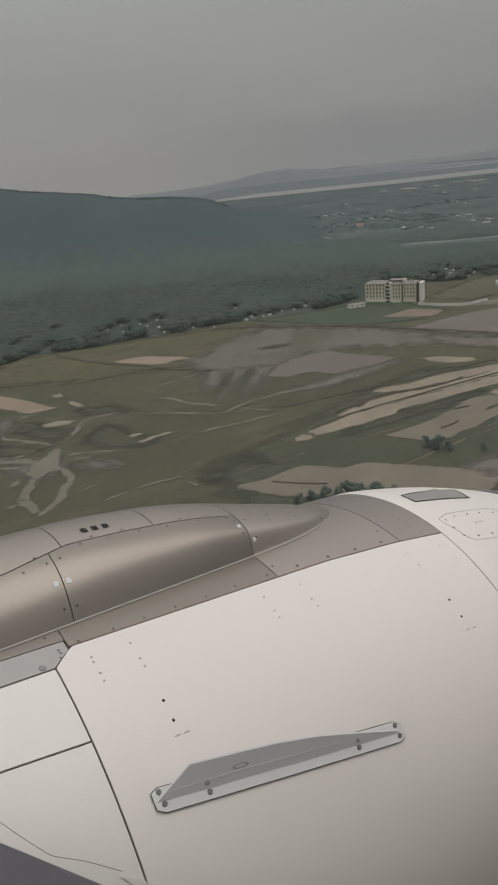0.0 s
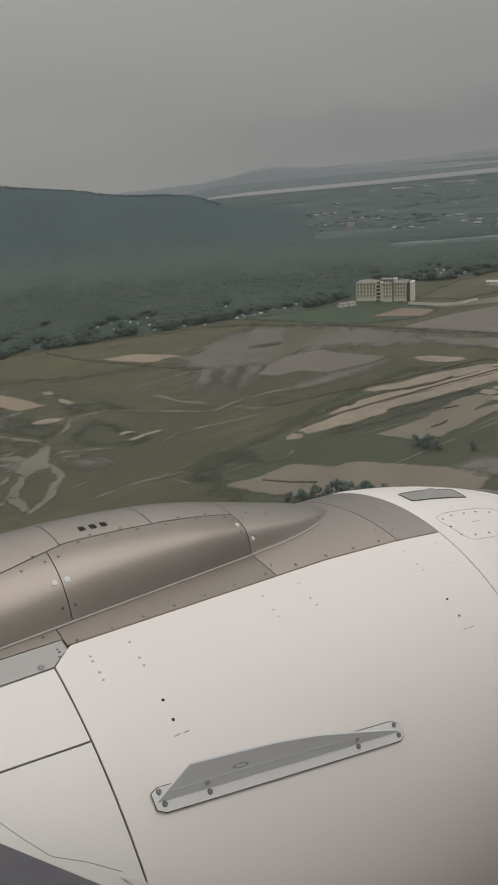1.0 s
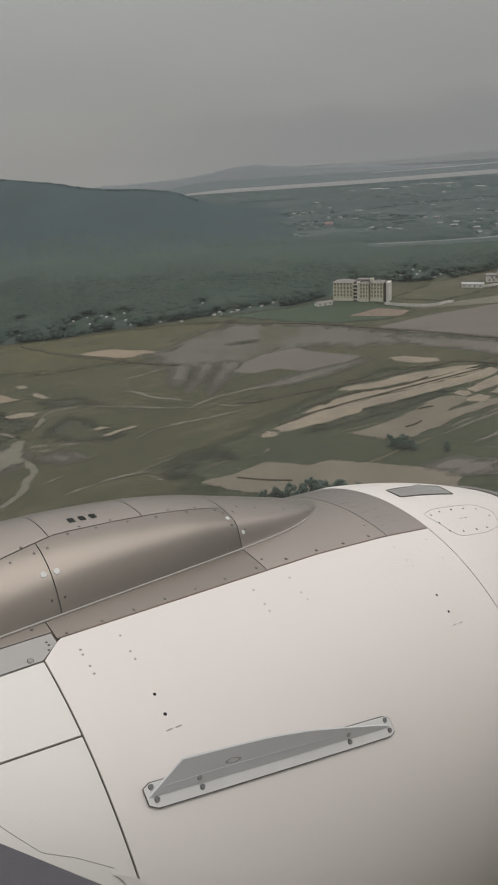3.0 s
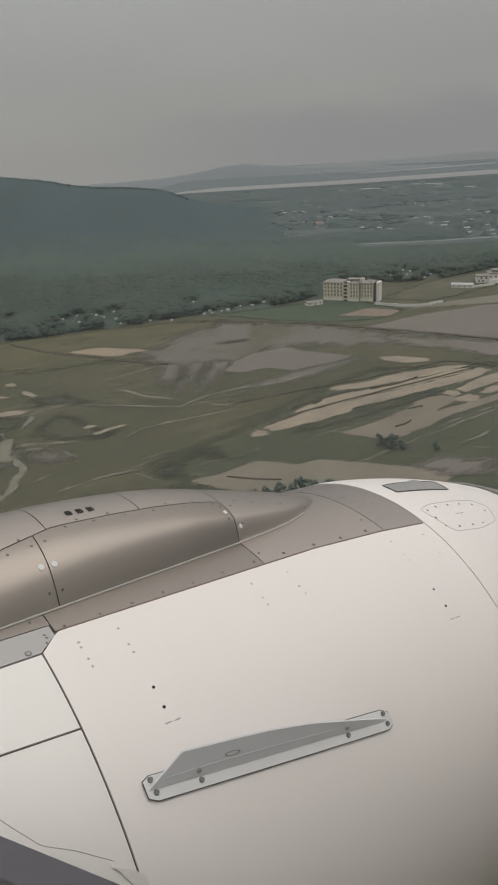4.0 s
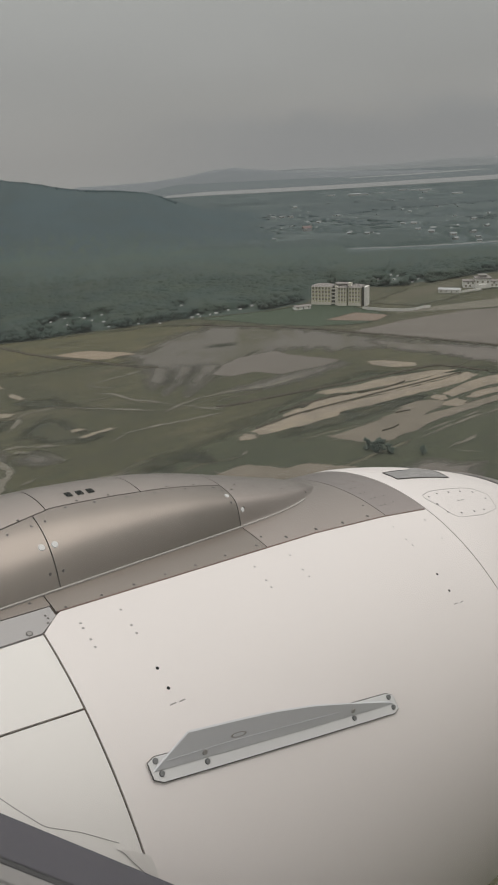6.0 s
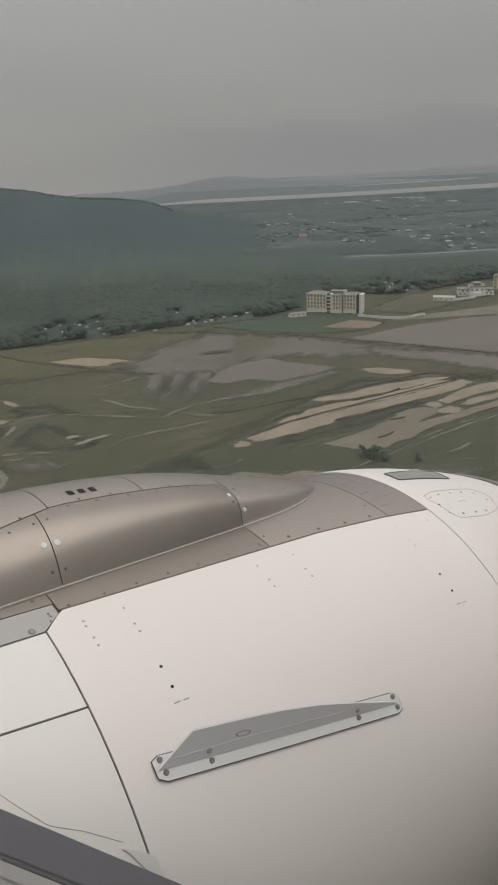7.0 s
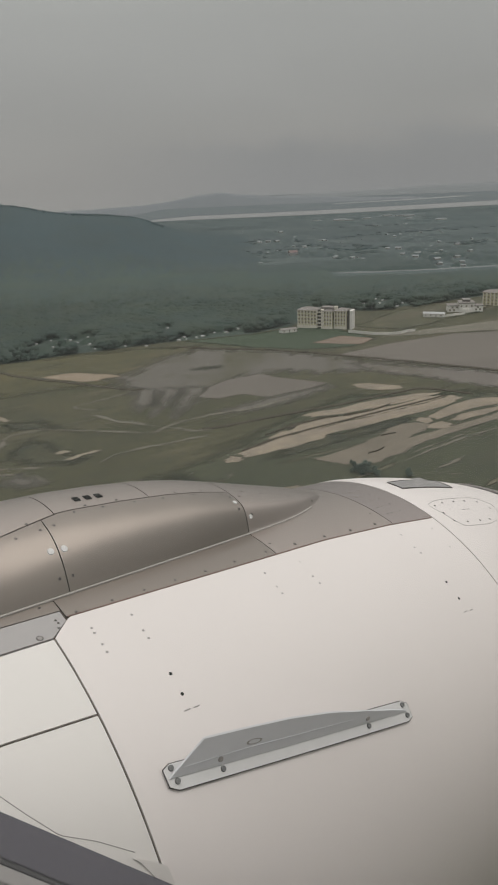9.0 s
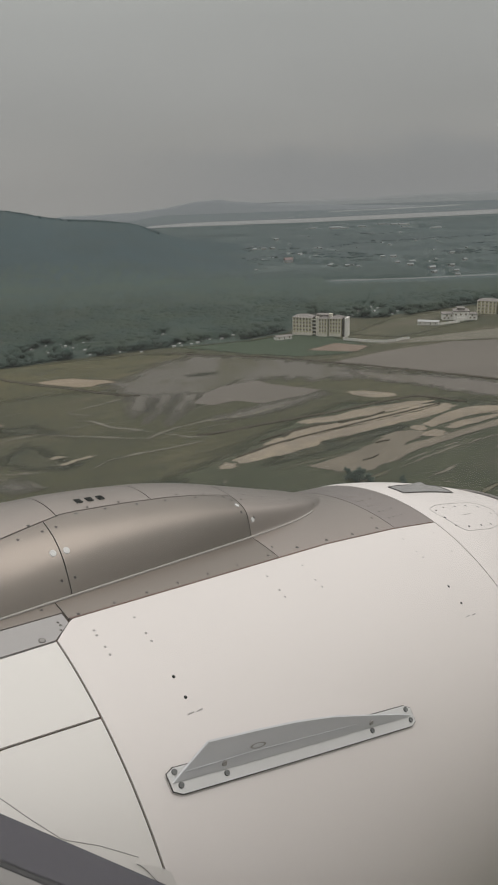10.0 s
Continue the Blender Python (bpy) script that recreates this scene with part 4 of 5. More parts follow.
for gx in np.arange(-620, 620, 6.2):
    for gy in np.arange(490, 1020, 7.0):
        x, y = gx + rng.uniform(-3, 3), gy + rng.uniform(-3.5, 3.5)
        inside = y - np.interp(x, EDGE_X, EDGE_Y)
        if inside < 0 or y > 930 or abs(x) > y * 0.62 + 60 or any(abs(x - h[0]) < 6.5 and -30 < y - h[1] < 4 for h in EDGE_HOUSES):
            continue
        dense = noise.noise(Vector((x * 0.02, y * 0.02, 4)))
        if (x > 60 and dense > 0.3 and inside < 18) or (x > 140 and y > ROAD(x) - 80 + 20 * dense):
            continue
        w = rng.uniform(4.0, 7.5) if inside < 25 else rng.uniform(6.5, 10)
        h = w * rng.uniform(0.75, 1.15) if inside < 25 else rng.uniform(5.4, 6.3) - 2.2 * min(max((y - 780) / 130, 0), 1)
        (far_spots if rng.uniform() < (y - 760) / 200 else spots).append((x, y, hill(x, y), w, h))
for x in np.arange(-420, 320, 2.6):
    for inside in (1, 4, 8, 13, 19):
        y = np.interp(x, EDGE_X, EDGE_Y) + inside
        if abs(x) > y * 0.62 + 60 or any(abs(x - h[0]) < 6.5 and -30 < y - h[1] < 4 for h in EDGE_HOUSES) or (x > 60 and noise.noise(Vector((x * 0.02, y * 0.02, 4))) > 0.3):
            continue
        w = rng.uniform(2.2, 4.6)
        spots.append((x + rng.uniform(-2, 2), y + rng.uniform(-2, 2), 0, w, w * rng.uniform(0.6, 0.9)))
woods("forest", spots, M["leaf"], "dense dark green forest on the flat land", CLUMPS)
woods("forest", far_spots, M["mid_leaf"], "forest towards the hill, greyed in colour for haze", CLUMPS)
WAREHOUSES = [(327, 2092, 5, 0.8), (350, 2085, 5, 0.7), (406, 2129, 5, 0.6), (477, 2205, 8, 0.8), (505, 2180, 8, 0.7), (525, 2153, 8, 0.9), (504, 2060, 20, 0.5), (559, 1960, -15, 0.8), (268, 2120, 5, 0.6)]


def town_roof(i, j):
    """Belts of trees between the houses, kept low before the houses so the camera sees them."""
    x, y = -320 + j * 7.0, 990 + i * 9.0
    belt = noise.noise(Vector((x * 0.0016, y * 0.009, 8))) + 0.5 * noise.noise(Vector((x * 0.01, y * 0.022, 3))) + 0.25 * noise.noise(Vector((x * 0.05, y * 0.06, 5)))
    z = 9.0 * min(max(belt + 0.16, -0.1), 0.7) + 1.7 * canopy(x, y)
    if hill(x, y) > 4 or any(abs(x - w[0]) < 24 and -130 < y - w[1] < 14 for w in WAREHOUSES) or (x > 140 and -40 < y - ROAD(x) < 12) or any(abs(x - hx) < 13 and -70 < y - hy < 10 for hx, hy in TOWN_KEEP):
        z = -1
    return (x, y, max(z, -0.4) * min(1, (2410 - y) / 60) * min(1, (j + 0.1) / 6))


hazed_canopy("town_trees", grid_mesh(158, 200, town_roof), M["town_near"], M["town_leaf"], 1000, 500, "belts of trees between the houses of a town, haze in their colour", "trees", "stuff")
spots, far_spots = [], []
for _ in range(1300):
    y = rng.uniform(1015, 1850)
    x = rng.uniform(-0.02, 0.4) * y
    if hill(x, y) < 2 and noise.noise(Vector((x * 0.004, y * 0.008, 3))) > -0.05 and not any(abs(x - hx) < 16 and -90 < y - hy < 12 for hx, hy in TOWN_KEEP) and abs(y - ROAD(x)) > 24:
        (far_spots if rng.uniform() < (y - 1050) / 500 else spots).append((x, y, -1.6, rng.uniform(7, 15), rng.uniform(3.0, 4.6)))
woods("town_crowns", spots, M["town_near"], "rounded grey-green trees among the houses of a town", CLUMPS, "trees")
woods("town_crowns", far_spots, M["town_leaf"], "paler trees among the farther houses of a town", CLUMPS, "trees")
spots = []
for pts in LONG_DYKES:
    for (x0, y0), (x1, y1) in zip(pts, pts[1:]):
        for _ in range(9):
            t = rng.uniform()
            s = rng.uniform(0.5, 1.4)
            spots.append((x0 + (x1 - x0) * t, y0 + (y1 - y0) * t, 0.3, s, s))
for cx, cy, rx, ry, n in ((206, 436, 13, 3, 90),):
    for _ in range(n):
        s = rng.uniform(1.0, 2.6)
        spots.append((cx + rng.normal() * rx, cy + rng.normal() * ry, 0, s * 2, s * 1.1))
woods("scrub", spots, M["scrub"], "low dark scrub on dykes and ditches", SMALL, "bushes")


ribbon("road", [(x, ROAD(x)) for x in range(150, 640, 40)], 12, M["road"], 0.6, "pale wet road and ponds before the town", "road", 0.8)


def far_range(name, y0, tops, mat, label):
    """A distant range: rows of x, height."""
    xs, zs = zip(*tops)
    n = 90

    def at(i, j):
        x = xs[0] + (xs[-1] - xs[0]) * j / (n - 1)
        h = float(np.interp(x, xs, zs))
        h *= 1 + 0.10 * noise.noise(Vector((x * 0.004, y0, 0))) + 0.05 * noise.noise(Vector((x * 0.015, y0, 5)))
        return (x, y0 + (i - 2) * 130 - abs(x) * 0.12, (0, 0.75, 1, 0.7, 0)[i] * h - (2 if i else 40))
    tagged(new(name, mesh_of(name, grid_mesh(5, n, at), mat, True)), label, "hills", kind="structure")


far_range("far_hills", 3600, [(-700, 0), (-420, 12), (-330, 15), (-200, 27), (-60, 50), (30, 54), (110, 44), (250, 32), (420, 26), (700, 12), (1000, 0)], M["far"], "low distant hill range beyond the river, grey haze in its colour")
far_range("far_hills", 4300, [(0, 0), (100, 6), (400, 16), (820, 24), (1100, 34), (1400, 40), (1900, 48), (2400, 30)], M["farther"], "distant mountains coloured nearly like the sky to look hazed")


# ---- houses and buildings ----
def house(name, w, d, h, rise, wall, roof, label, category="house"):
    top = empty(name, pose(0, 0, 0), label, category)
    part("wall", boxed((-w / 2, w / 2, -d / 2, d / 2, -0.5, h)), wall, top)
    bm = bmesh.new()
    e = 0.5
    v = [bm.verts.new(p) for p in ((-w / 2 - e, -d / 2 - e, h - 0.1), (w / 2 + e, -d / 2 - e, h - 0.1), (w / 2 + e, d / 2 + e, h - 0.1), (-w / 2 - e, d / 2 + e, h - 0.1), (-w / 2 - e, 0, h + rise), (w / 2 + e, 0, h + rise))]
    for f in ((0, 1, 5, 4), (2, 3, 4, 5), (1, 2, 5), (3, 0, 4), (3, 2, 1, 0)):
        bm.faces.new([v[i] for i in f])
    part("roof", bm, roof, top)
    n = max(2, int(w / 4))
    for k in range(n):
        x = -w / 2 + w * (k + 0.5) / n
        if k == n // 2:
            part("door", boxed((x - 0.5, x + 0.5, -d / 2 - 0.06, -d / 2 + 0.05, -0.2, 2.1)), M["roof"], top)
        else:
            part("window", boxed((x - 0.6, x + 0.6, -d / 2 - 0.05, -d / 2 + 0.05, 1.0, 2.2)), M["glass"], top)
    return top


def spread(first, spots, group):
    tagged(first, group=group)
    for i, (x, y, turn, size) in enumerate(spots):
        m = pose(x, y, 0, 0, 0, turn) @ Matrix.Diagonal((size, size, size, 1))
        if i == 0:
            first.matrix_world = m
        else:
            copy_thing(first, m)


spread(house("house", 7, 5, 2.8, 1.4, M["white_wall"], M["tin"], "small white house with a bright tin roof among trees"),
       [(x, y, turn, size * 0.8) for x, y, turn, size in EDGE_HOUSES], "houses at the forest edge")
TOWN = [(x, y, random.uniform(-30, 50), random.uniform(0.9, 1.3)) for x, y in TOWN_KEEP if (x, y) != (120, 1245)]
TOWN += [(58, 979, 15, 0.8), (176, 1178, 10, 0.8), (201, 1164, -20, 0.9), (160, 946, 30, 0.6), (320, 1010, -20, 0.9), (-38, 1106, 30, 0.9), (331, 1052, 10, 0.9), (304, 1185, -20, 1.1), (400, 1300, 10, 1.1), (430, 1120, 20, 1.1), (170, 905, 10, 0.6), (230, 880, 40, 0.7)]
TOWN += [(random.uniform(0.03, 0.36) * y, y, random.uniform(-40, 60), random.uniform(0.5, 0.9)) for y in [random.uniform(1040, 1900) for _ in range(80)]]
spread(house("house", 8, 5, 2.8, 1.2, M["town_wall"], M["town_roof"], "pale house with a light roof in the distant town"), TOWN, "houses of the town")
spread(house("warehouse", 40, 16, 5, 2, M["town_wall"], M["town_roof"], "long white warehouse near the river", "warehouse"),
       WAREHOUSES, "warehouses by the river")
red = house("house", 13, 9, 5, 3.5, M["town_wall"], M["red_roof"], "large house with a red roof in the distant town")
red.matrix_world = pose(120, 1250, 0, 0, 0, 15)


def block(name, m, wings, label):
    """An apartment block: wings of (x0, y0, x1, y1, depth, storeys, bays) whose fronts run from the first to the second point."""
    top = empty(name, m, label, "apartment building")
    win = mesh_of("window", boxed((-0.75, 0.75, -0.10, 0.08, 0, 1.55)), M["glass"])
    sill = mesh_of("sill", boxed((-0.95, 0.95, -0.22, 0.0, -0.18, 0.0)), M["pilaster"])
    bays_mesh = {}
    for x0, y0, x1, y1, depth, storeys, bays in wings:
        d = Vector((x1 - x0, y1 - y0, 0))
        L, a = d.length, math.atan2(d.y, d.x)
        H = storeys * 3.0
        at = Matrix.Translation((x0, y0, 0)) @ Matrix.Rotation(a, 4, "Z")
        wall = part("wall", boxed((0, L, 0, depth, -0.5, H), (-0.25, L + 0.25, -0.25, depth + 0.25, H - 0.5, H + 0.1), (-0.1, L + 0.1, -0.15, depth, 2.9, 3.25)), M["wall"], top)
        wall.matrix_local = at
        bm = bmesh.new()
        e, r = 0.9, 2.2
        v = [bm.verts.new(p) for p in ((-e, -e, H), (L + e, -e, H), (L + e, depth + e, H), (-e, depth + e, H), (depth / 2, depth / 2, H + r), (L - depth / 2, depth / 2, H + r))]
        for f in ((0, 1, 5, 4), (2, 3, 4, 5), (1, 2, 5), (3, 0, 4), (3, 2, 1, 0)):
            bm.faces.new([v[i] for i in f])
        part("roof", bm, M["roof"], top).matrix_local = at
        if H not in bays_mesh:
            bays_mesh[H] = mesh_of("pilaster", boxed((-0.35, 0.35, -0.45, 0.05, -0.5, H - 0.4)), M["pilaster"])
        for b in range(bays + 1):
            ob = new("pilaster", bays_mesh[H])
            ob.parent, ob.matrix_local = top, at @ pose(0.35 + (L - 0.7) * b / bays, 0, 0)
        for b in range(bays):
            for s in range(storeys):
                ob = new("window", win)
                ob.parent, ob.matrix_local = top, at @ pose(L * (b + 0.5) / bays, 0, 0.9 + 3.0 * s)
                si = new("sill", sill)
                si.parent = ob
    return top


def along(f, out=0.0):
    """A place along the apartment block's front, out metres before it."""
    return (65 + 44.8 * f - 0.406 * out, 647.5 - 19.9 * f - 0.914 * out)


FRONT_TURN = math.degrees(math.atan2(-19.9, 44.8))
main = block("apartment_building", pose(0, 0, 0), [(*along(0), *along(0.345), 13, 5, 6), (*along(0.475, 2.4), *along(0.63, 2.4), 15, 5, 3), (*along(0.655, 0.4), *along(0.865, 0.4), 13, 5, 4)],
             "five-storey cream apartment block with pale pilasters and a grey roof")
for f0, f1, out in ((0.0, 0.345, 0.0), (0.475, 0.63, 2.4), (0.655, 0.865, 0.4)):
    part("plinth", boxed((-0.2, 49 * (f1 - f0) + 0.2, -0.6, 0.3, -0.5, 2.5)), M["pilaster"], main, "pale ground-floor band").matrix_local = pose(*along(f0, out), 0, 0, 0, FRONT_TURN)
for f0, f1, name in ((0.345, 0.475, "stair_link"), (0.63, 0.655, "stair_link"), (0.865, 0.925, "stair_link")):
    part(name, boxed((-0.5, 49 * (f1 - f0) + 0.5, 2.6, 12, -0.5, 14.7), (-0.7, 49 * (f1 - f0) + 0.7, 2.4, 12.4, 14.7, 15.3)), M["recess"], main, "set-back stair link with its shade put into the colour").matrix_local = pose(*along(f0), 0, 0, 0, FRONT_TURN)
tower = part("stair_tower", boxed((-0.9, 0.9, -1.4, 3, -0.5, 15.4), (-1.2, 1.2, -1.7, 3.2, 15.4, 15.9)), M["pilaster"], main, "slim white stair tower")
tower.matrix_local = pose(*along(0.445), 0, 0, 0, FRONT_TURN)
for k in range(5):
    part("balcony", boxed((-2.0, 1.4, -0.9, 2.6, 0.0, 0.25), (-2.0, 1.4, -0.95, -0.8, 0.25, 1.1)), M["pilaster"], main).matrix_local = pose(*along(0.39), 1.2 + 3 * k, 0, 0, FRONT_TURN)
part("roof", boxed((-5, 5, 2, 9, 15.3, 17.2), (-5.5, 5.5, 1.5, 9.5, 17.2, 17.7)), M["roof"], main).matrix_local = pose(*along(0.52), 0, 0, 0, FRONT_TURN)
part("water_tank", boxed((-1.4, 1.4, 3, 6, 15.3, 18.3)), M["pilaster"], main, "white roof-top tank house").matrix_local = pose(*along(0.66), 0, 0, 0, FRONT_TURN)
part("end_wing", boxed((-1.5, 0.6, -1.2, 8, -0.5, 15.1), (-1.7, 0.8, -1.4, 8.2, 15.1, 15.6)), M["white_wall"], main, "bright white end bay").matrix_local = pose(*along(0.96), 0, 0, 0, FRONT_TURN)
block("apartment_building", pose(0, 0, 0), [(247, 716, 262, 706, 12, 4, 5), (265, 703, 282, 700, 12, 4, 6)], "four-storey cream apartment block with pale vertical bays")

villa = empty("villa", pose(222, 688, 0, 0, 0, -10), "large white villa with stepped roofs and terraces", "villa")
part("wall", boxed((-16, -6, -4, 7, -0.5, 5.5), (-6, 7, -6, 8, -0.5, 8), (7, 15, -3, 6, -0.5, 5), (-3, 3, -8, -5.5, -0.5, 3.2)), M["white_wall"], villa)
part("roof", boxed((-16.6, -5.6, -4.6, 7.6, 5.5, 6.1), (-6.6, 7.6, -6.6, 8.6, 8, 8.7), (6.6, 15.6, -3.6, 6.6, 5, 5.6), (-2.5, 3.5, -3, 5, 8.7, 10.6), (-3.2, 4.2, -3.6, 5.6, 10.6, 11.0)), M["roof"], villa)
for x, y, z in ((-14, -4, 1), (-10.5, -4, 1), (-4.3, -6, 4.6), (0, -6, 4.6), (4.5, -6, 4.6), (9, -3, 1.2), (12.5, -3, 1.2), (-12, -4, 3.4), (-8, -4, 3.4), (10.5, -3, 3.2)):
    part("window", boxed((x - 0.8, x + 0.8, y - 0.08, y + 0.1, z, z + 1.6)), M["glass"], villa)


def white_wall(name, pts, h, w, label):
    bm = bmesh.new()
    for (x0, y0), (x1, y1) in zip(pts, pts[1:]):
        d = Vector((x1 - x0, y1 - y0, 0))
        m = Matrix.Translation((x0, y0, 0)) @ Matrix.Rotation(math.atan2(d.y, d.x), 4, "Z")
        vs = box(bm, -0.1, d.length + 0.1, -w / 2, w / 2, -0.5, h) + box(bm, -0.15, d.length + 0.15, -w / 2 - 0.12, w / 2 + 0.12, h, h + 0.2)
        for v in vs:
            v.co = m @ v.co
    return tagged(new(name, mesh_of(name, bm, M["white_wall"])), label, "wall")


white_wall("boundary_wall", [(103, 616), (121, 603), (134, 599), (143, 601), (150, 607), (156, 608)], 1.9, 0.4, "long white boundary wall beside the apartment block")
white_wall("boundary_wall", [(196, 664), (206, 669), (217, 673)], 1.6, 0.4, "low white boundary wall before the villa")
shed = house("shed", 18, 7, 3.2, 1.0, M["white_wall"], M["tin"], "long low white shed in the grass", "shed")
shed.matrix_world = pose(188, 669, 0, 0, 0, -24)
low = house("shed", 14, 6, 2.6, 1.0, M["white_wall"], M["roof"], "low shed with a grey roof beside the meadow", "shed")
low.matrix_world = pose(55, 630, 0, 0, 0, 20)


# ---- single trees on the fields ----
def tree(name, h, label, seed):
    r = np.random.default_rng(seed)
    top = empty(name, pose(0, 0, 0), label, "tree", "trees on the fields")
    bm = bmesh.new()
    bmesh.ops.create_cone(bm, segments=7, radius1=h * 0.035, radius2=h * 0.015, depth=h * 0.6, matrix=pose(0, 0, h * 0.28))
    for k in range(4):
        a = r.uniform(0, 360)
        bmesh.ops.create_cone(bm, segments=5, radius1=h * 0.014, radius2=h * 0.005, depth=h * 0.4, matrix=pose(0, 0, h * (0.35 + 0.06 * k)) @ pose(0, 0, 0, 0, 45, a) @ pose(0, 0, h * 0.18))
    part("trunk", bm, M["trunk"], top)
    bm = bmesh.new()
    limbs = [Vector((r.normal() * h * 0.23, r.normal() * h * 0.23, h * z)) for z in (0.2, 0.25, 0.3, 0.38, 0.45, 0.55, 0.65, 0.75, 0.85)]
    for k in range(260):
        c = limbs[k % 9] + Vector(r.normal(size=3)).normalized() * h * 0.21 * r.uniform(0.3, 1.0)
        c.z = max(c.z, h * 0.08)
        s = h * r.uniform(0.04, 0.085)
        q = bmesh.ops.create_icosphere(bm, subdivisions=1, radius=s, matrix=Matrix.Translation(c) @ pose(0, 0, 0, *r.uniform(0, 360, 3)))["verts"]
        for v in q:
            v.co = c + (v.co - c) * r.uniform(0.55, 1.4)
    part("crown", bm, M["field_leaf"], top)
    return top


for i, (x, y, h) in enumerate(((-2, 264, 4.0), (3, 263, 5.5), (8, 264, 6), (13, 260, 7.5), (18, 261, 9), (22, 260, 7.5), (28, 260, 8), (34, 261, 6), (39, 260, 5.5), (59, 308, 6.5), (55, 311, 5), (63, 306, 4.5), (77, 302, 4))):
    tree("tree", h, "rounded dark green tree on the wet field", 30 + i).matrix_world = pose(x, y, 0, 0, 0, i * 47)

# ---- the aircraft: engine nacelle seen from above, its axis along local x, local z up ----
ENGINE = Matrix(((0.79399, -0.60454, 0.06406, 1.1394), (0.60258, 0.79657, 0.04862, 3.9423), (-0.08042, 0.0, 0.99676, 122.1462), (0, 0, 0, 1)))


def ridge_width(s):
    if s > -1.03:
        return 0.0
    tip, body = 14.1 * ((-1.03 - s) / 0.4) ** 0.45, 14.1 + max(-0.4, min(-1.43 - s, 1.6)) * 3.9
    return (tip ** -10 + body ** -10) ** -0.1 if tip > 0.01 else 0.0


def ridge_low(s):
    return 10.0 - ridge_width(s)


def radius(s, th, bump=1.0):
    r = 1.1 - 0.04 * s
    if s > -0.65:
        d = s + 0.65
        r -= 0.09 * d + 0.12 * d * d
    if s > 0.72:
        r -= 0.5 * (s - 0.72) ** 2 * 4
    w = ridge_width(s)
    if w > 0:
        u = abs(th - 10.0) / w
        if u < 1:
            tall = float(np.interp(s, (-4, -2.69, -2.4, -2.2, -2.0, -1.85, -1.73, -1.6, -1.45, -1.2, -1.03), (0.215, 0.218, 0.225, 0.22, 0.207, 0.187, 0.166, 0.138, 0.105, 0.05, 0.0)))
            steep = float(np.interp(s, (-4, -2.7, -2.2, -1.8, -1.6), (2.4, 2.7, 3.5, 4.5, 5.4)))
            crown, flank = 1 - 0.4 * u * u, steep * (1 - u)
            sharp = float(np.interp(s, (-2.0, -1.5), (3, 6)))
            r += bump * tall * (crown ** -sharp + flank ** -sharp) ** (-1 / sharp)
    return r


def skin(s, th, off=0.0):
    r, a = radius(s, th) + off, radians(th)
    return Vector((s, r * math.sin(a), r * math.cos(a)))


def normal(s, th):
    e = 1e-3
    n = (skin(s + e, th) - skin(s - e, th)).cross(skin(s, th + 0.05) - skin(s, th - 0.05)).normalized()
    return n if n.dot(skin(s, th) * Vector((0, 1, 1))) > 0 else -n


engine = empty("engine_nacelle", ENGINE, "white aircraft engine nacelle with bare metal top fairing and a strake", "aircraft engine")
GAP = 0.0035


# a skin panel between two stations and two angles (numbers or functions of s), a gap's half width inside its joints
def panel(name, s0, s1, lo, hi, mat, label="", ns=40, nt=40, off=0.0, thick=0.012, gap=None, skew=0.0):
    gap = gap or (GAP if mat in (M["white"], M["white_aft"]) else 0.0022)

    lof = lo if callable(lo) else lambda s: lo
    hif = hi if callable(hi) else lambda s: hi

    def at(i, j, deep=0.0):
        s = s0 + gap + (s1 - s0 - 2 * gap) * i / (ns - 1)
        g = math.degrees(gap / 1.15)
        th = lof(s) + g + (hif(s) - lof(s) - 2 * g) * j / (nt - 1)
        s += skew * max(0.0, 1 - j / (nt - 1) / 0.54) * max(0.0, 1 - (ns - 1 - i) / 3)
        return skin(s, th, off - deep)
    return part(name, grid_mesh(ns, nt, at, thick), mat, engine, label, True)


def core_at(i, j):
    s, a = -4.2 + 5.05 * i / 119, radians(-150 + 230 * j / 119)
    r = radius(s, math.degrees(a), 0.9) - 0.009 if math.degrees(a) > ridge_low(s) + 3 else radius(s, -60) - 0.009
    return Vector((s, r * math.sin(a), r * math.cos(a)))


part("core", grid_mesh(120, 120, core_at), M["gap"], engine, "dark joint backing under the panels", True)

JOINT = lambda s: float(np.interp(s, (-1.4, -1.0, -0.72), (-13.5, -14.8, -16.6)))
SEAM = lambda s: float(np.interp(s, (-2.8, -2.7, -2.46, -1.65), (-1.2, -0.3, 2.1, 2.4)))
cowl_top = lambda s: float(np.interp(s, (-2.685, -2.61), (-17.1, -14.0))) if s < -2.61 else JOINT(s)
panel("fan_cowl", -2.683, -0.722, -120, cowl_top, M["white"], "white fan cowl panel", 90, 90)
panel("inlet_cowl", -0.722, 0.27, -130, 70, M["white"], "white inlet cowl", 70, 110, gap=0.0024)
panel("inlet_lip", 0.27, 0.85, -130, 70, M["lip"], "dull grey metal inlet lip", 30, 110, off=0.016)
split = lambda s: float(np.interp(s, (-4.2, -2.96, -2.685), (-28.5, -30.2, -31.2)))
panel("aft_cowl", -4.2, -2.683, split, -17.1, M["white_aft"], "white upper aft cowl panel", 40, 30)
panel("aft_cowl", -4.2, -2.683, -120, split, M["white_aft"], "white lower aft cowl panel", 40, 60)
panel("edge_panel", -4.2, -2.61, -17.0, -11.8, M["grey_paint"], "pale grey edge panel", 30, 25, skew=-0.073)
panel("top_band", -4.2, -2.605, -11.8, ridge_low, M["metal"], "bare metal band under the fairing", 40, 10)
panel("top_band", -2.605, -1.675, JOINT, ridge_low, M["metal"], "bare metal band under the fairing", 50, 12)
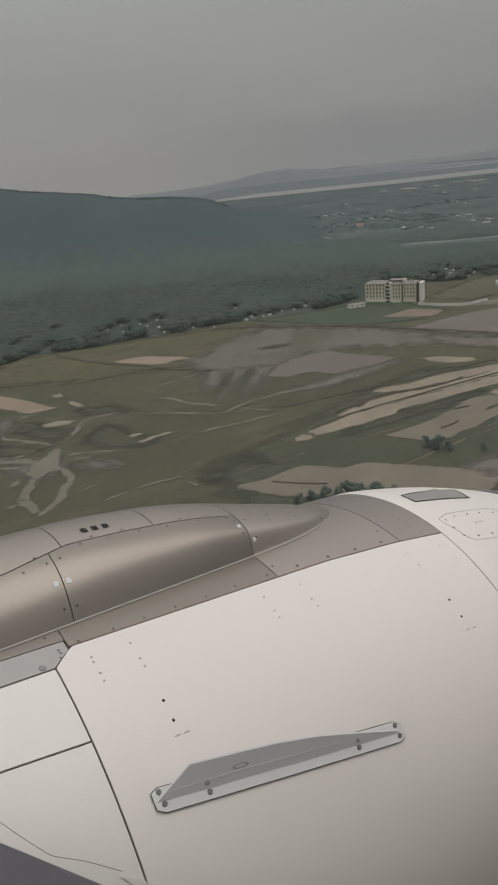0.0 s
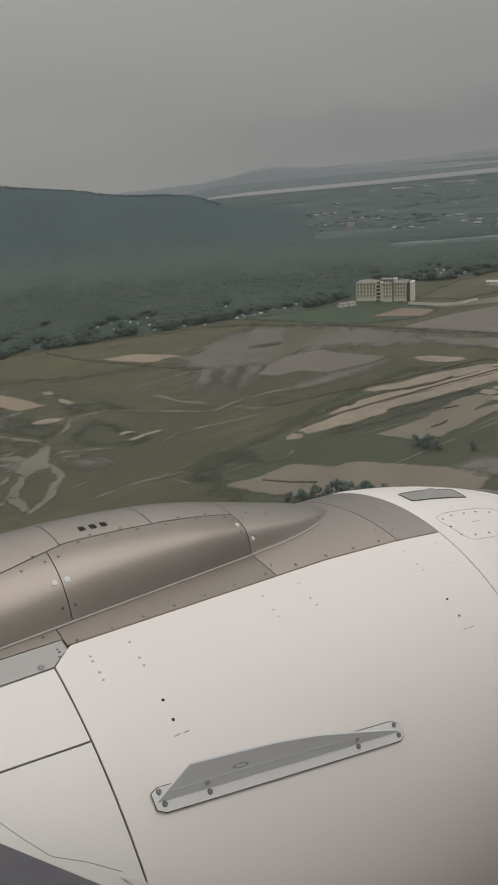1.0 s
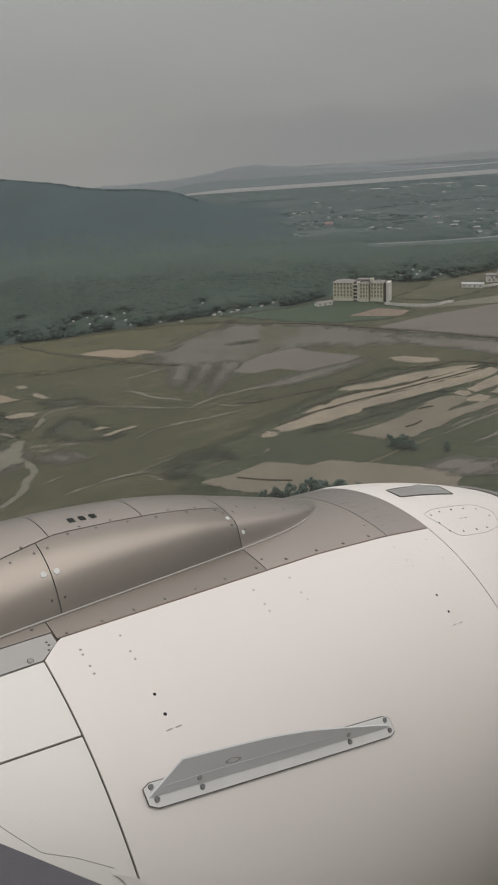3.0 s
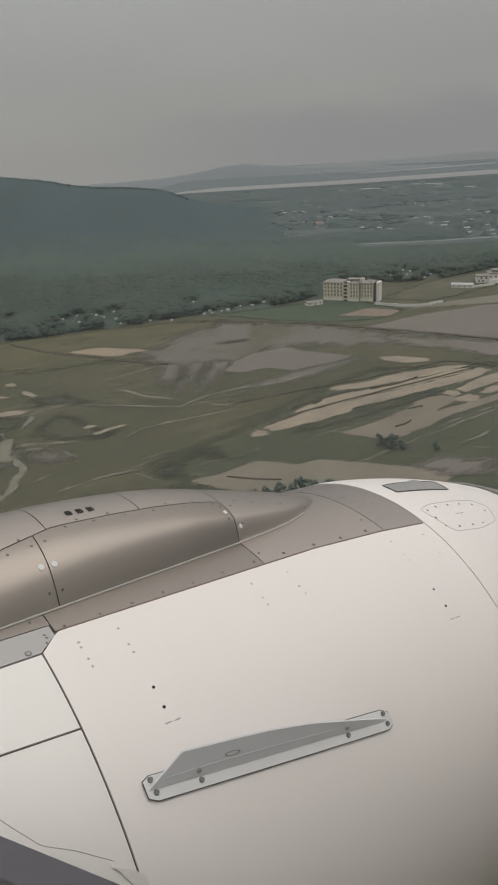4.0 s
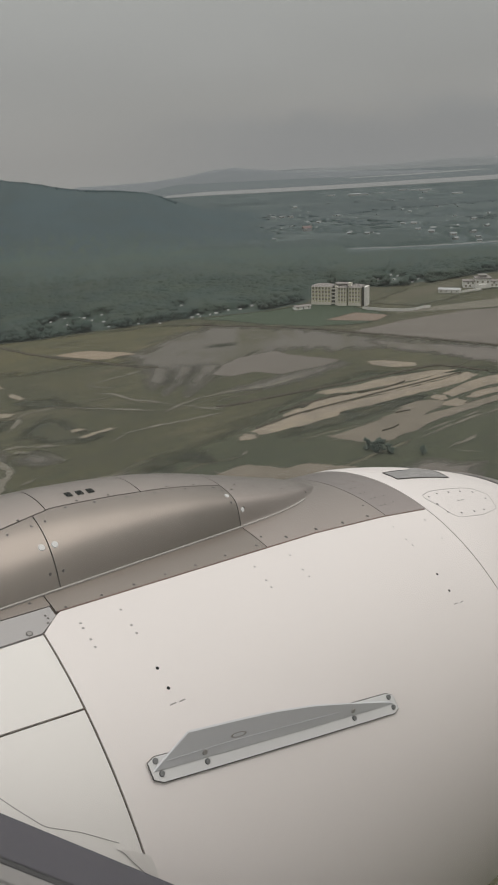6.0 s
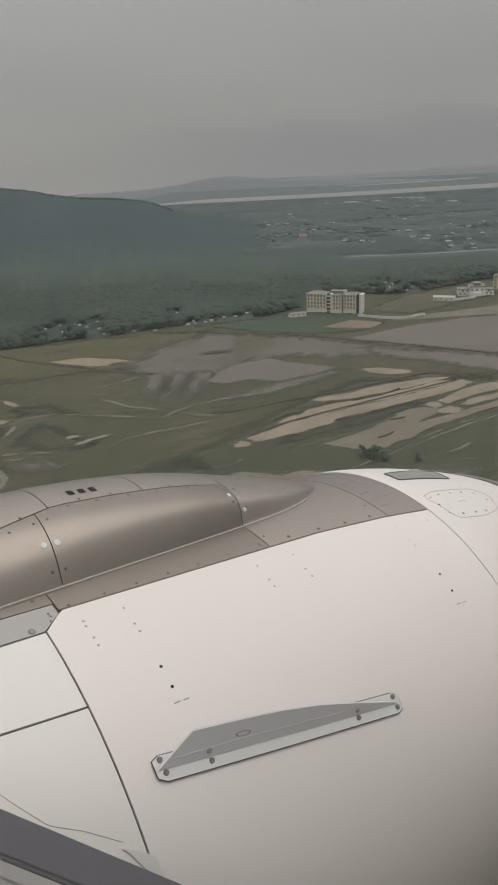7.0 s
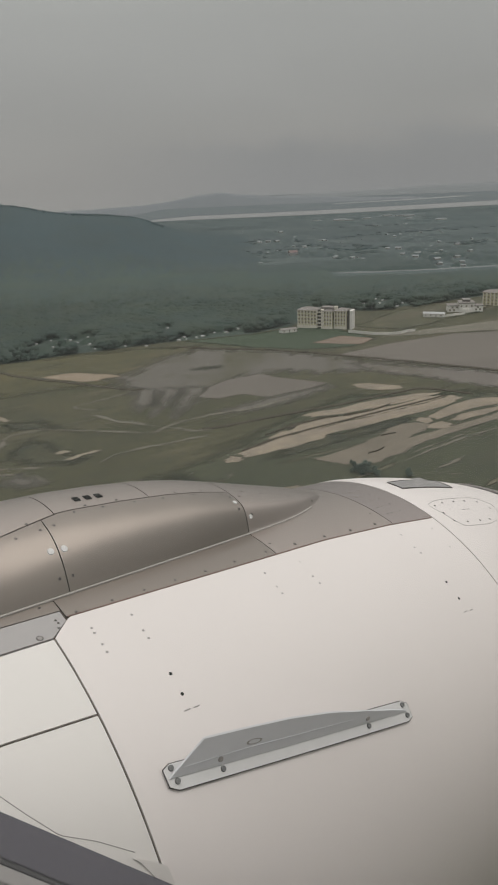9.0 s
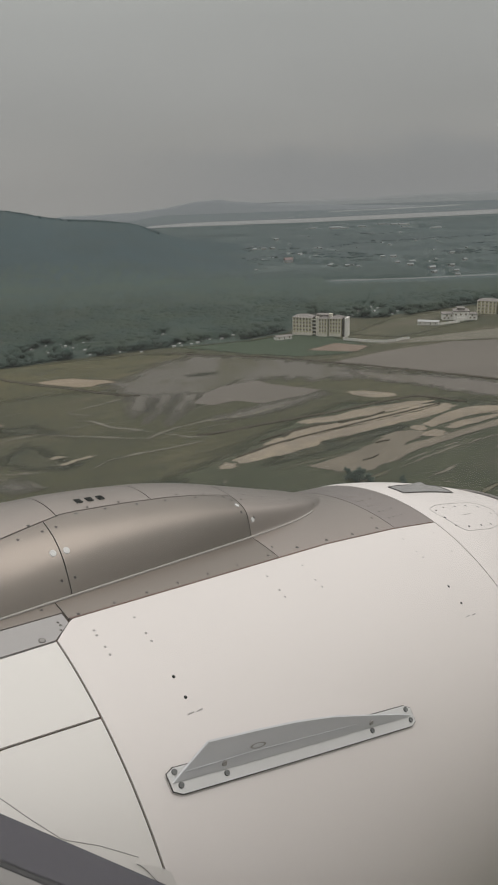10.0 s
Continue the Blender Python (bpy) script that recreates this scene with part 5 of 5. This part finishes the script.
panel("nose_fairing", -1.675, -0.975, JOINT, 60, M["metal_pale"], "bare metal nose of the top fairing", 120, 240)
panel("top_strip", -0.975, -0.722, JOINT, 60, M["metal_dark"], "darker bare metal strip before the inlet cowl", 20, 60)
for s0, s1 in ((-4.2, -2.535), (-2.535, -1.675)):
    panel("side_fairing", s0, s1, ridge_low, SEAM, M["metal"], "smooth bare metal side fairing", 50, 40)
for s0, s1 in ((-4.2, -2.475), (-2.475, -2.07), (-2.07, -1.675)):
    panel("top_fairing", s0, s1, SEAM, 50, M["metal_pale"], "bare metal top fairing panel", 40, 50)


def rod(name, pts, r, mat, label="", sides=6):
    bm, rows = bmesh.new(), []
    for i, p in enumerate(pts):
        d = (pts[min(i + 1, len(pts) - 1)] - pts[max(i - 1, 0)]).normalized()
        a = d.cross(Vector((0, -0.5, 1))).normalized()
        b = d.cross(a)
        rows.append([bm.verts.new(p + (a * math.cos(k * 6.2832 / sides) + b * math.sin(k * 6.2832 / sides)) * r) for k in range(sides)])
    for u, v in zip(rows, rows[1:]):
        for k in range(sides):
            bm.faces.new((u[k], u[(k + 1) % sides], v[(k + 1) % sides], v[k]))
    bm.faces.new(rows[0])
    bm.faces.new(rows[-1])
    return part(name, bm, mat, engine, label, True)


bead = [skin(s, ridge_low(s) - 0.06, 0.0015) for s in np.linspace(-4.1, -1.22, 90)]
foot = [skin(s, JOINT(s) + 0.02, -0.0005) for s in np.linspace(-2.6, -0.73, 70)]
rod("joint_sealant", foot, 0.0034, M["brown_seal"], "red-brown sealant in the joint above the fan cowl", 5)
rod("sealant_bead", bead, 0.0047, M["bead"], "pale sealant bead along the fairing's foot")


def disc_mesh(name, r, h, mat, segments=10):
    bm = bmesh.new()
    bmesh.ops.create_cone(bm, cap_ends=True, segments=segments, radius1=r, radius2=r * 0.8, depth=h, matrix=pose(0, 0, h / 2 - 0.001))
    return mesh_of(name, bm, mat)


def set_on(name, me, s, th, parent=None, off=0.0, turn=0.0, label=""):
    ob = new(name, me)
    ob.parent = parent or engine
    n = normal(s, th)
    x = (Vector((1, 0, 0)) - n * n.x).normalized()
    y = n.cross(x)
    m = Matrix(((x.x, y.x, n.x, 0), (x.y, y.y, n.y, 0), (x.z, y.z, n.z, 0), (0, 0, 0, 1)))
    ob.matrix_local = Matrix.Translation(skin(s, th, off)) @ m @ pose(0, 0, 0, 0, 0, turn)
    return tagged(ob, label)


rivet = disc_mesh("rivet", 0.0066, 0.0016, M["rivet"])
faint = disc_mesh("rivet", 0.006, 0.0013, M["faint"])
small = disc_mesh("rivet", 0.0054, 0.0015, M["rivet"], 8)
dark = disc_mesh("fastener", 0.0068, 0.002, M["black"])
RIVETS = ((-2.591, 1.1), (-2.654, -1.2), (-2.403, 1.5), (-2.342, 2.7), (-2.284, 1.5), (-2.21, 2.7), (-2.147, 1.5), (-2.018, 1.4), (-1.939, 2.9), (-1.867, 1.6), (-1.805, 2.9), (-1.724, 1.5), (-2.56, -0.7), (-2.505, -0.4),
          (-2.56, -7.0), (-2.51, -6.9), (-2.662, -9.8), (-2.726, -16.2), (-2.426, -12.8), (-2.294, -12.6), (-2.158, -12.4), (-2.02, -12.4), (-1.874, -12.2), (-1.65, -9.9), (-1.71, -12.0), (-1.549, -12.1), (-1.38, -12.4),
          (-1.225, -12.9), (-1.068, -13.2), (-1.017, -9.3), (-1.188, 1.4), (-1.337, 1.6), (-1.49, 2.4), (-1.585, 3.0), (-2.564, -13.0), (-1.70, 0.4), (-1.64, 0.8), (-1.70, -2.6), (-1.64, -3.2))
bold = disc_mesh("rivet", 0.0086, 0.002, M["rivet"])
for s, th in RIVETS:
    set_on("rivet", bold if s > -1.6 and th < -11 else rivet, s, th)
for k in range(5):
    for s in (-0.93, -0.9, -0.84):
        set_on("rivet", small, s + 0.004 * (k % 2), -11 + 3.4 * k)
for s, th in ((-2.643, -13.57), (-2.641, -14.28), (-2.65, -15.28)):
    set_on("rivet", small, s, th)
for s, th in ((-2.555, -17.3), (-2.557, -18.4), (-2.556, -20.9), (-2.557, -22.5), (-2.403, -20.9), (-2.403, -22.6), (-2.402, -17.2), (-1.805, -17.3), (-1.808, -21.2), (-1.81, -23.0), (-1.616, -17.3),
              (-1.622, -21.6), (-1.62, -23.6), (-1.01, -23.1), (-1.006, -25.0), (-1.006, -18.7), (-0.802, -19.7), (-0.814, -26.0)):
    set_on("rivet", faint, s, th)
for s, th in ((-2.406, -29.6), (-2.406, -33.2), (-1.008, -33.4), (-1.007, -37.7)):
    set_on("fastener", dark, s, th)
cap = disc_mesh("cap", 0.0135, 0.004, M["plate"], 16)
for s in (-2.562, -2.512):
    set_on("cap", cap, s, -4.2, label="pale round cap")
for s in (-1.70, -1.65):
    set_on("cap", disc_mesh("cap", 0.011, 0.004, M["plate"], 12), s, -1.2 if s < -1.68 else -3.4, label="pale round cap")
set_on("cap", disc_mesh("cap", 0.0135, 0.0016, M["rivet"], 14), -2.723, -16.2, label="dark rim of a quarter-turn fastener")
set_on("cap", disc_mesh("cap", 0.0095, 0.003, M["faint"], 14), -2.723, -16.2, label="grey quarter-turn fastener")
vent = mesh_of("vent", boxed((-0.012, 0.012, -0.016, 0.016, -0.002, 0.003)), M["black"])
for k in range(3):
    set_on("vent", vent, -2.349 + 0.046 * k, 5.0, label="small black vent")
bar = mesh_of("marking", boxed((-0.0115, 0.0115, -0.0023, 0.0023, -0.001, 0.0012)), M["faint"])
for s, th in ((-2.417, -35.7), (-2.383, -35.8), (-1.02, -40.7), (-0.98, -40.9), (-0.44, -16.1), (-0.40, -16.1)):
    set_on("marking", bar, s, th, label="tiny grey stencilled line")


def loop_on(name, corners, r, mat, label, rounding=4):
    """A thin closed line on the skin round softened corners (s, angle)."""
    pts, n = [], len(corners)
    for i in range(n):
        p, c, q = (Vector(corners[(i + k) % n]) for k in (-1, 0, 1))
        a, b = c.lerp(p, 0.22), c.lerp(q, 0.22)
        for k in range(rounding + 1):
            t = k / rounding
            pts.append(a.lerp(c, t).lerp(c.lerp(b, t), t))
        for k in range(1, 6):
            pts.append(b.lerp(q.lerp(c, 0.22), k / 6))
    pts.append(pts[0])
    return rod(name, [skin(p.x, p.y, 0.0) for p in pts], r, mat, label, 5)


loop_on("access_hatch", [(-0.655, -12.0), (-0.55, -10.4), (-0.19, -10.4), (-0.11, -14.5), (-0.20, -21.2), (-0.38, -22.8), (-0.60, -22.0)], 0.0014, M["faint"], "outline of a rounded access hatch")
for s, th in ((-0.609, -12.8), (-0.524, -12.0), (-0.423, -12.0), (-0.323, -12.1), (-0.222, -12.9), (-0.19, -16.5), (-0.621, -16.1), (-0.617, -19.5), (-0.531, -20.7), (-0.423, -21.0), (-0.329, -21.1)):
    set_on("fastener", dark, s, th)


# the ridge is added to catch light where the hollow shows a streak
def duct_at(i, j, deep=0.0):
    u, v = i / 11, j / 9
    s = (-0.605 + 0.41 * u) * (1 - v) + (-0.59 + 0.46 * u) * v
    th = (-2.0 - 1.0 * u) * (1 - v) + (3.8 + 4.5 * u - 2.5 * u * u) * v
    return skin(s, th, 0.003 + 0.03 * math.exp(-((u - 0.42 - 0.15 * v) / 0.16) ** 2) * math.sin(v * math.pi) - deep)


part("duct", grid_mesh(12, 10, duct_at, 0.004), M["duct"], engine, "grey cooling duct with a ridge raised for its light streak", True)
rim = [duct_at(i, 0) for i in range(12)] + [duct_at(11, j) for j in range(1, 10)] + [duct_at(i, 9) for i in range(10, -1, -1)] + [duct_at(0, j) for j in range(8, -1, -1)]
rod("duct_rim", rim, 0.0032, M["rivet"], "dark rim of the duct", 5)
hair = [skin(float(np.interp(t, (0, 1, 2, 3, 4), (-3.05, -2.974, -2.915, -2.83, -2.741))), float(np.interp(t, (0, 1, 2, 3, 4), (-33.8, -39.3, -43.1, -45.7, -49.1)))) for t in np.linspace(0, 4, 24)]
rod("seam_line", hair, 0.0011, M["faint"], "fine sealed seam on the lower cowl", 5)


# a grey gusset at the lower end of the cowl's joint
def gusset_at(i, j, deep=0.0):
    u, v = 0.62 * i / 7, j / 5
    a = (-2.752 + 0.10 * u, -49.7 - 4.0 * u + 0.5 * math.sin(u * math.pi))
    b = (-2.737 + 0.085 * u, -50.4 - 9.0 * u)
    return skin(a[0] * (1 - v) + b[0] * v + 0.06 * u * u, a[1] * (1 - v) + b[1] * v - 2 * u * u, 0.004 - deep)


part("gusset", grid_mesh(8, 6, gusset_at, 0.005), M["gusset"], engine, "small grey gusset below the cowl joint", True)


# the strake: a thin leaning fin on a bolted base plate
def strake_foot(s):
    return -43.1 - (s + 2.569) / 0.956 * 8.1


def plate_at(i, j, deep=0.0):
    u, v = i / 39, j / 5
    e = min(u, 1 - u) * 0.99
    c = 0.0 if e > 0.016 else 1 - math.sqrt(max(0.0, 1 - (1 - e / 0.016) ** 2))
    s = -2.58 + 0.995 * (u if 0.03 < u < 0.97 else u)
    th = strake_foot(s) + (-1.8 + 3.6 * v) * (1 - c * 0.35)
    return skin(s, th, 0.009 - deep)


strake = part("strake_plate", grid_mesh(40, 6, plate_at, 0.012), M["plate"], engine, "pale grey bolted strake base plate", True)
edge = [plate_at(i, 0, 0.003) for i in range(40)] + [plate_at(39, j, 0.003) for j in range(1, 6)] + [plate_at(i, 5, 0.003) for i in range(38, -1, -1)] + [plate_at(0, j, 0.003) for j in range(4, -1, -1)]
rod("plate_joint", edge, 0.0032, M["rivet"], "dark joint round the base plate", 5)


def fin_point(s, h, side):
    th = radians(strake_foot(s))
    n, t = Vector((0, math.sin(th), math.cos(th))), Vector((0, math.cos(th), -math.sin(th)))
    up = n * math.cos(radians(50)) + t * math.sin(radians(50))
    over = n * math.sin(radians(50)) - t * math.cos(radians(50))
    return skin(s, strake_foot(s), 0.008) + up * h + over * side


FIN_S = (-2.572, -2.45, -2.28, -2.13, -1.97, -1.795, -1.655, -1.605)
FIN_H = (0.0, 0.103, 0.102, 0.098, 0.082, 0.048, 0.018, 0.004)
bm, rows = bmesh.new(), []
stations = sorted(set(np.linspace(-2.572, -1.605, 40).tolist() + [-2.45]))
for s in stations:
    h = float(np.interp(s, FIN_S, FIN_H))
    rows.append([bm.verts.new(fin_point(s, hh, sd)) for hh, sd in ((0, 0.005), (h * 0.96, 0.004), (h, 0.0), (h * 0.96, -0.004), (0, -0.005))])
for a, b in zip(rows, rows[1:]):
    for k in range(4):
        bm.faces.new((a[k], a[k + 1], b[k + 1], b[k]))
bm.faces.new(rows[0])
part("strake_fin", bm, M["strake"], engine, "thin grey leaning strake fin")
bolt = disc_mesh("bolt", 0.0098, 0.006, M["bolt"], 12)
for s, th in ((-2.555, -42.0), (-2.551, -43.9), (-2.397, -45.3), (-1.798, -50.3), (-1.607, -52.0), (-1.61, -50.1), (-1.798, -48.7), (-2.395, -43.8)):
    set_on("bolt", bolt, s, th, strake, 0.0095)
bm = bmesh.new()
oval = [[bm.verts.new(fin_point(-2.278 + 0.03 * k * math.cos(a), 0.05 + 0.0095 * k * math.sin(a), 0.0062)) for a in [i * math.pi / 10 for i in range(20)]] for k in (1.0, 0.72)]
for k in range(20):
    bm.faces.new((oval[0][k], oval[0][(k + 1) % 20], oval[1][(k + 1) % 20], oval[1][k]))
part("marking", bm, M["faint"], engine, "small grey oval mark on the fin")

fold = [fin_point(s, float(np.interp(s, (-2.54, -2.3, -1.85), (0.026, 0.034, 0.03))), 0.0058) for s in np.linspace(-2.535, -1.87, 30)]
rod("crease", fold, 0.0009, M["strake"], "fine crease along the fin", 5)
for s in (-2.40, -1.80):
    head = new("bolt", disc_mesh("bolt", 0.0098, 0.004, M["faint"], 12))
    head.parent = engine
    n = (fin_point(s, 0.02, 1.0) - fin_point(s, 0.02, 0.0)).normalized()
    head.matrix_local = Matrix.Translation(fin_point(s, 0.019, 0.0048)) @ n.to_track_quat("Z", "Y").to_matrix().to_4x4()

# a dark banded edge placed to fit the camera's view, and the plain fuselage behind the camera
edge_band = empty("wing_root_fairing", ENGINE, "dark grey rubber edge with a pale lip, placed to fit the camera's view", "fairing")
# both ends are set on camera rays, just before the cowl
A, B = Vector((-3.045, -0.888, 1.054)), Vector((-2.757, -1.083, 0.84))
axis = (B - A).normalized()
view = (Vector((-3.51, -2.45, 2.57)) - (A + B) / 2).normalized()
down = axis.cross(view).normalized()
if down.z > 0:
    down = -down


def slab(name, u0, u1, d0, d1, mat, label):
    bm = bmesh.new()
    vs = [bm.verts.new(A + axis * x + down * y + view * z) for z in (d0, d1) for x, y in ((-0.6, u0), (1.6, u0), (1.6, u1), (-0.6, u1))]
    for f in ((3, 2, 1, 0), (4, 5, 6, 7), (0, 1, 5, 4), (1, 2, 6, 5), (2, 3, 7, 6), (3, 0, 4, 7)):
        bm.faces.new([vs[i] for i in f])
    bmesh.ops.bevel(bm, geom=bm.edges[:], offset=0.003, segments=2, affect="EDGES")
    part(name, bm, mat, edge_band, label, False)


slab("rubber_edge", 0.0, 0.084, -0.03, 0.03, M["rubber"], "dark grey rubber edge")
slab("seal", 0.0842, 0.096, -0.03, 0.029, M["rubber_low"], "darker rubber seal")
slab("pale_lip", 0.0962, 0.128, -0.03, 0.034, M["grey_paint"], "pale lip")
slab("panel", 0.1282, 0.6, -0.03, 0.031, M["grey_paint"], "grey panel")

# a plain cabin shell round the camera, with one opening towards the engine
X0, X1, Z0, Z1, Y0 = -3.72, -2.78, 1.97, 2.88, -2.22
W0, W1, V0, V1 = -5.2, -1.3, 1.7, 3.1
bm = boxed((W0, X0, Y0 - 0.06, Y0, V0, V1), (X1, W1, Y0 - 0.06, Y0, V0, V1), (X0, X1, Y0 - 0.06, Y0, V0, Z0), (X0, X1, Y0 - 0.06, Y0, Z1, V1))
tagged(new("wall_cabin_side", mesh_of("wall_cabin_side", bm, M["skin"])), "plain white cabin side wall with a window opening", "wall", kind="structure").matrix_world = ENGINE
bm = boxed((W0, W1, -4.7, -4.64, V0, V1), (W0 - 0.06, W0, -4.7, Y0, V0, V1), (W1, W1 + 0.06, -4.7, Y0, V0, V1))
tagged(new("wall_cabin_back", mesh_of("wall_cabin_back", bm, M["skin"])), "plain white cabin walls behind the camera", "wall", kind="structure").matrix_world = ENGINE
tagged(new("ceiling", mesh_of("ceiling", boxed((W0, W1, -4.7, Y0, V1, V1 + 0.06)), M["skin"])), "plain white cabin ceiling", "ceiling", kind="structure").matrix_world = ENGINE
tagged(new("floor", mesh_of("floor", boxed((W0, W1, -4.7, Y0, V0 - 0.06, V0)), M["rubber"])), "plain dark cabin floor", "floor", kind="structure").matrix_world = ENGINE


def sheet(x0, x1, y, z0, z1):
    bm = bmesh.new()
    bm.faces.new([bm.verts.new(c) for c in ((x0, y, z0), (x1, y, z0), (x1, y, z1), (x0, y, z1))])
    return bm


window = empty("window_1", ENGINE, "clear but slightly hazy acrylic cabin window", "window", kind="structure")
pane = part("pane", sheet(X0, X1, Y0 - 0.03, Z0, Z1), M["pane"], window, "acrylic pane whose veil stands in for hazy air")
pane.visible_shadow = False
bm = bmesh.new()
# unseen hull: nose cut short and axis low to let light reach the cowl
NOSE = [(W1 + 0.06, 1.97), (-0.6, 1.8), (0.2, 1.5), (1.0, 1.1), (1.8, 0.55), (2.2, 0.1)]
for rings, a0, a1 in ((NOSE, 0, 360), ([(-14, 1.97), (W0 - 0.06, 1.97)], 0, 360), ([(W0 - 0.06, 1.97), (W1 + 0.06, 1.97)], 176, 364)):
    rows = [[bm.verts.new((x, -4.19 + R * math.cos(radians(a)), 1.55 + R * math.sin(radians(a)))) for a in range(a0, a1 + 1, 8)] for x, R in rings]
    for u, v in zip(rows, rows[1:]):
        for k in range(len(u) - 1):
            bm.faces.new((u[k], u[k + 1], v[k + 1], v[k]))
tagged(new("wall_fuselage", mesh_of("wall_fuselage", bm, M["skin"])), "plain white unseen fuselage shell round the cabin, shaped to let light in", "wall", kind="structure").matrix_world = ENGINE
bm = boxed((-7.2, -4.15, -3.4, 6.0, 0.75, 1.25))
bmesh.ops.bevel(bm, geom=bm.edges[:], offset=0.2, segments=3, affect="EDGES")
tagged(new("wall_wing", mesh_of("wall_wing", bm, M["skin"])), "plain pale wing that carries the engine", "wing", kind="structure").matrix_world = ENGINE
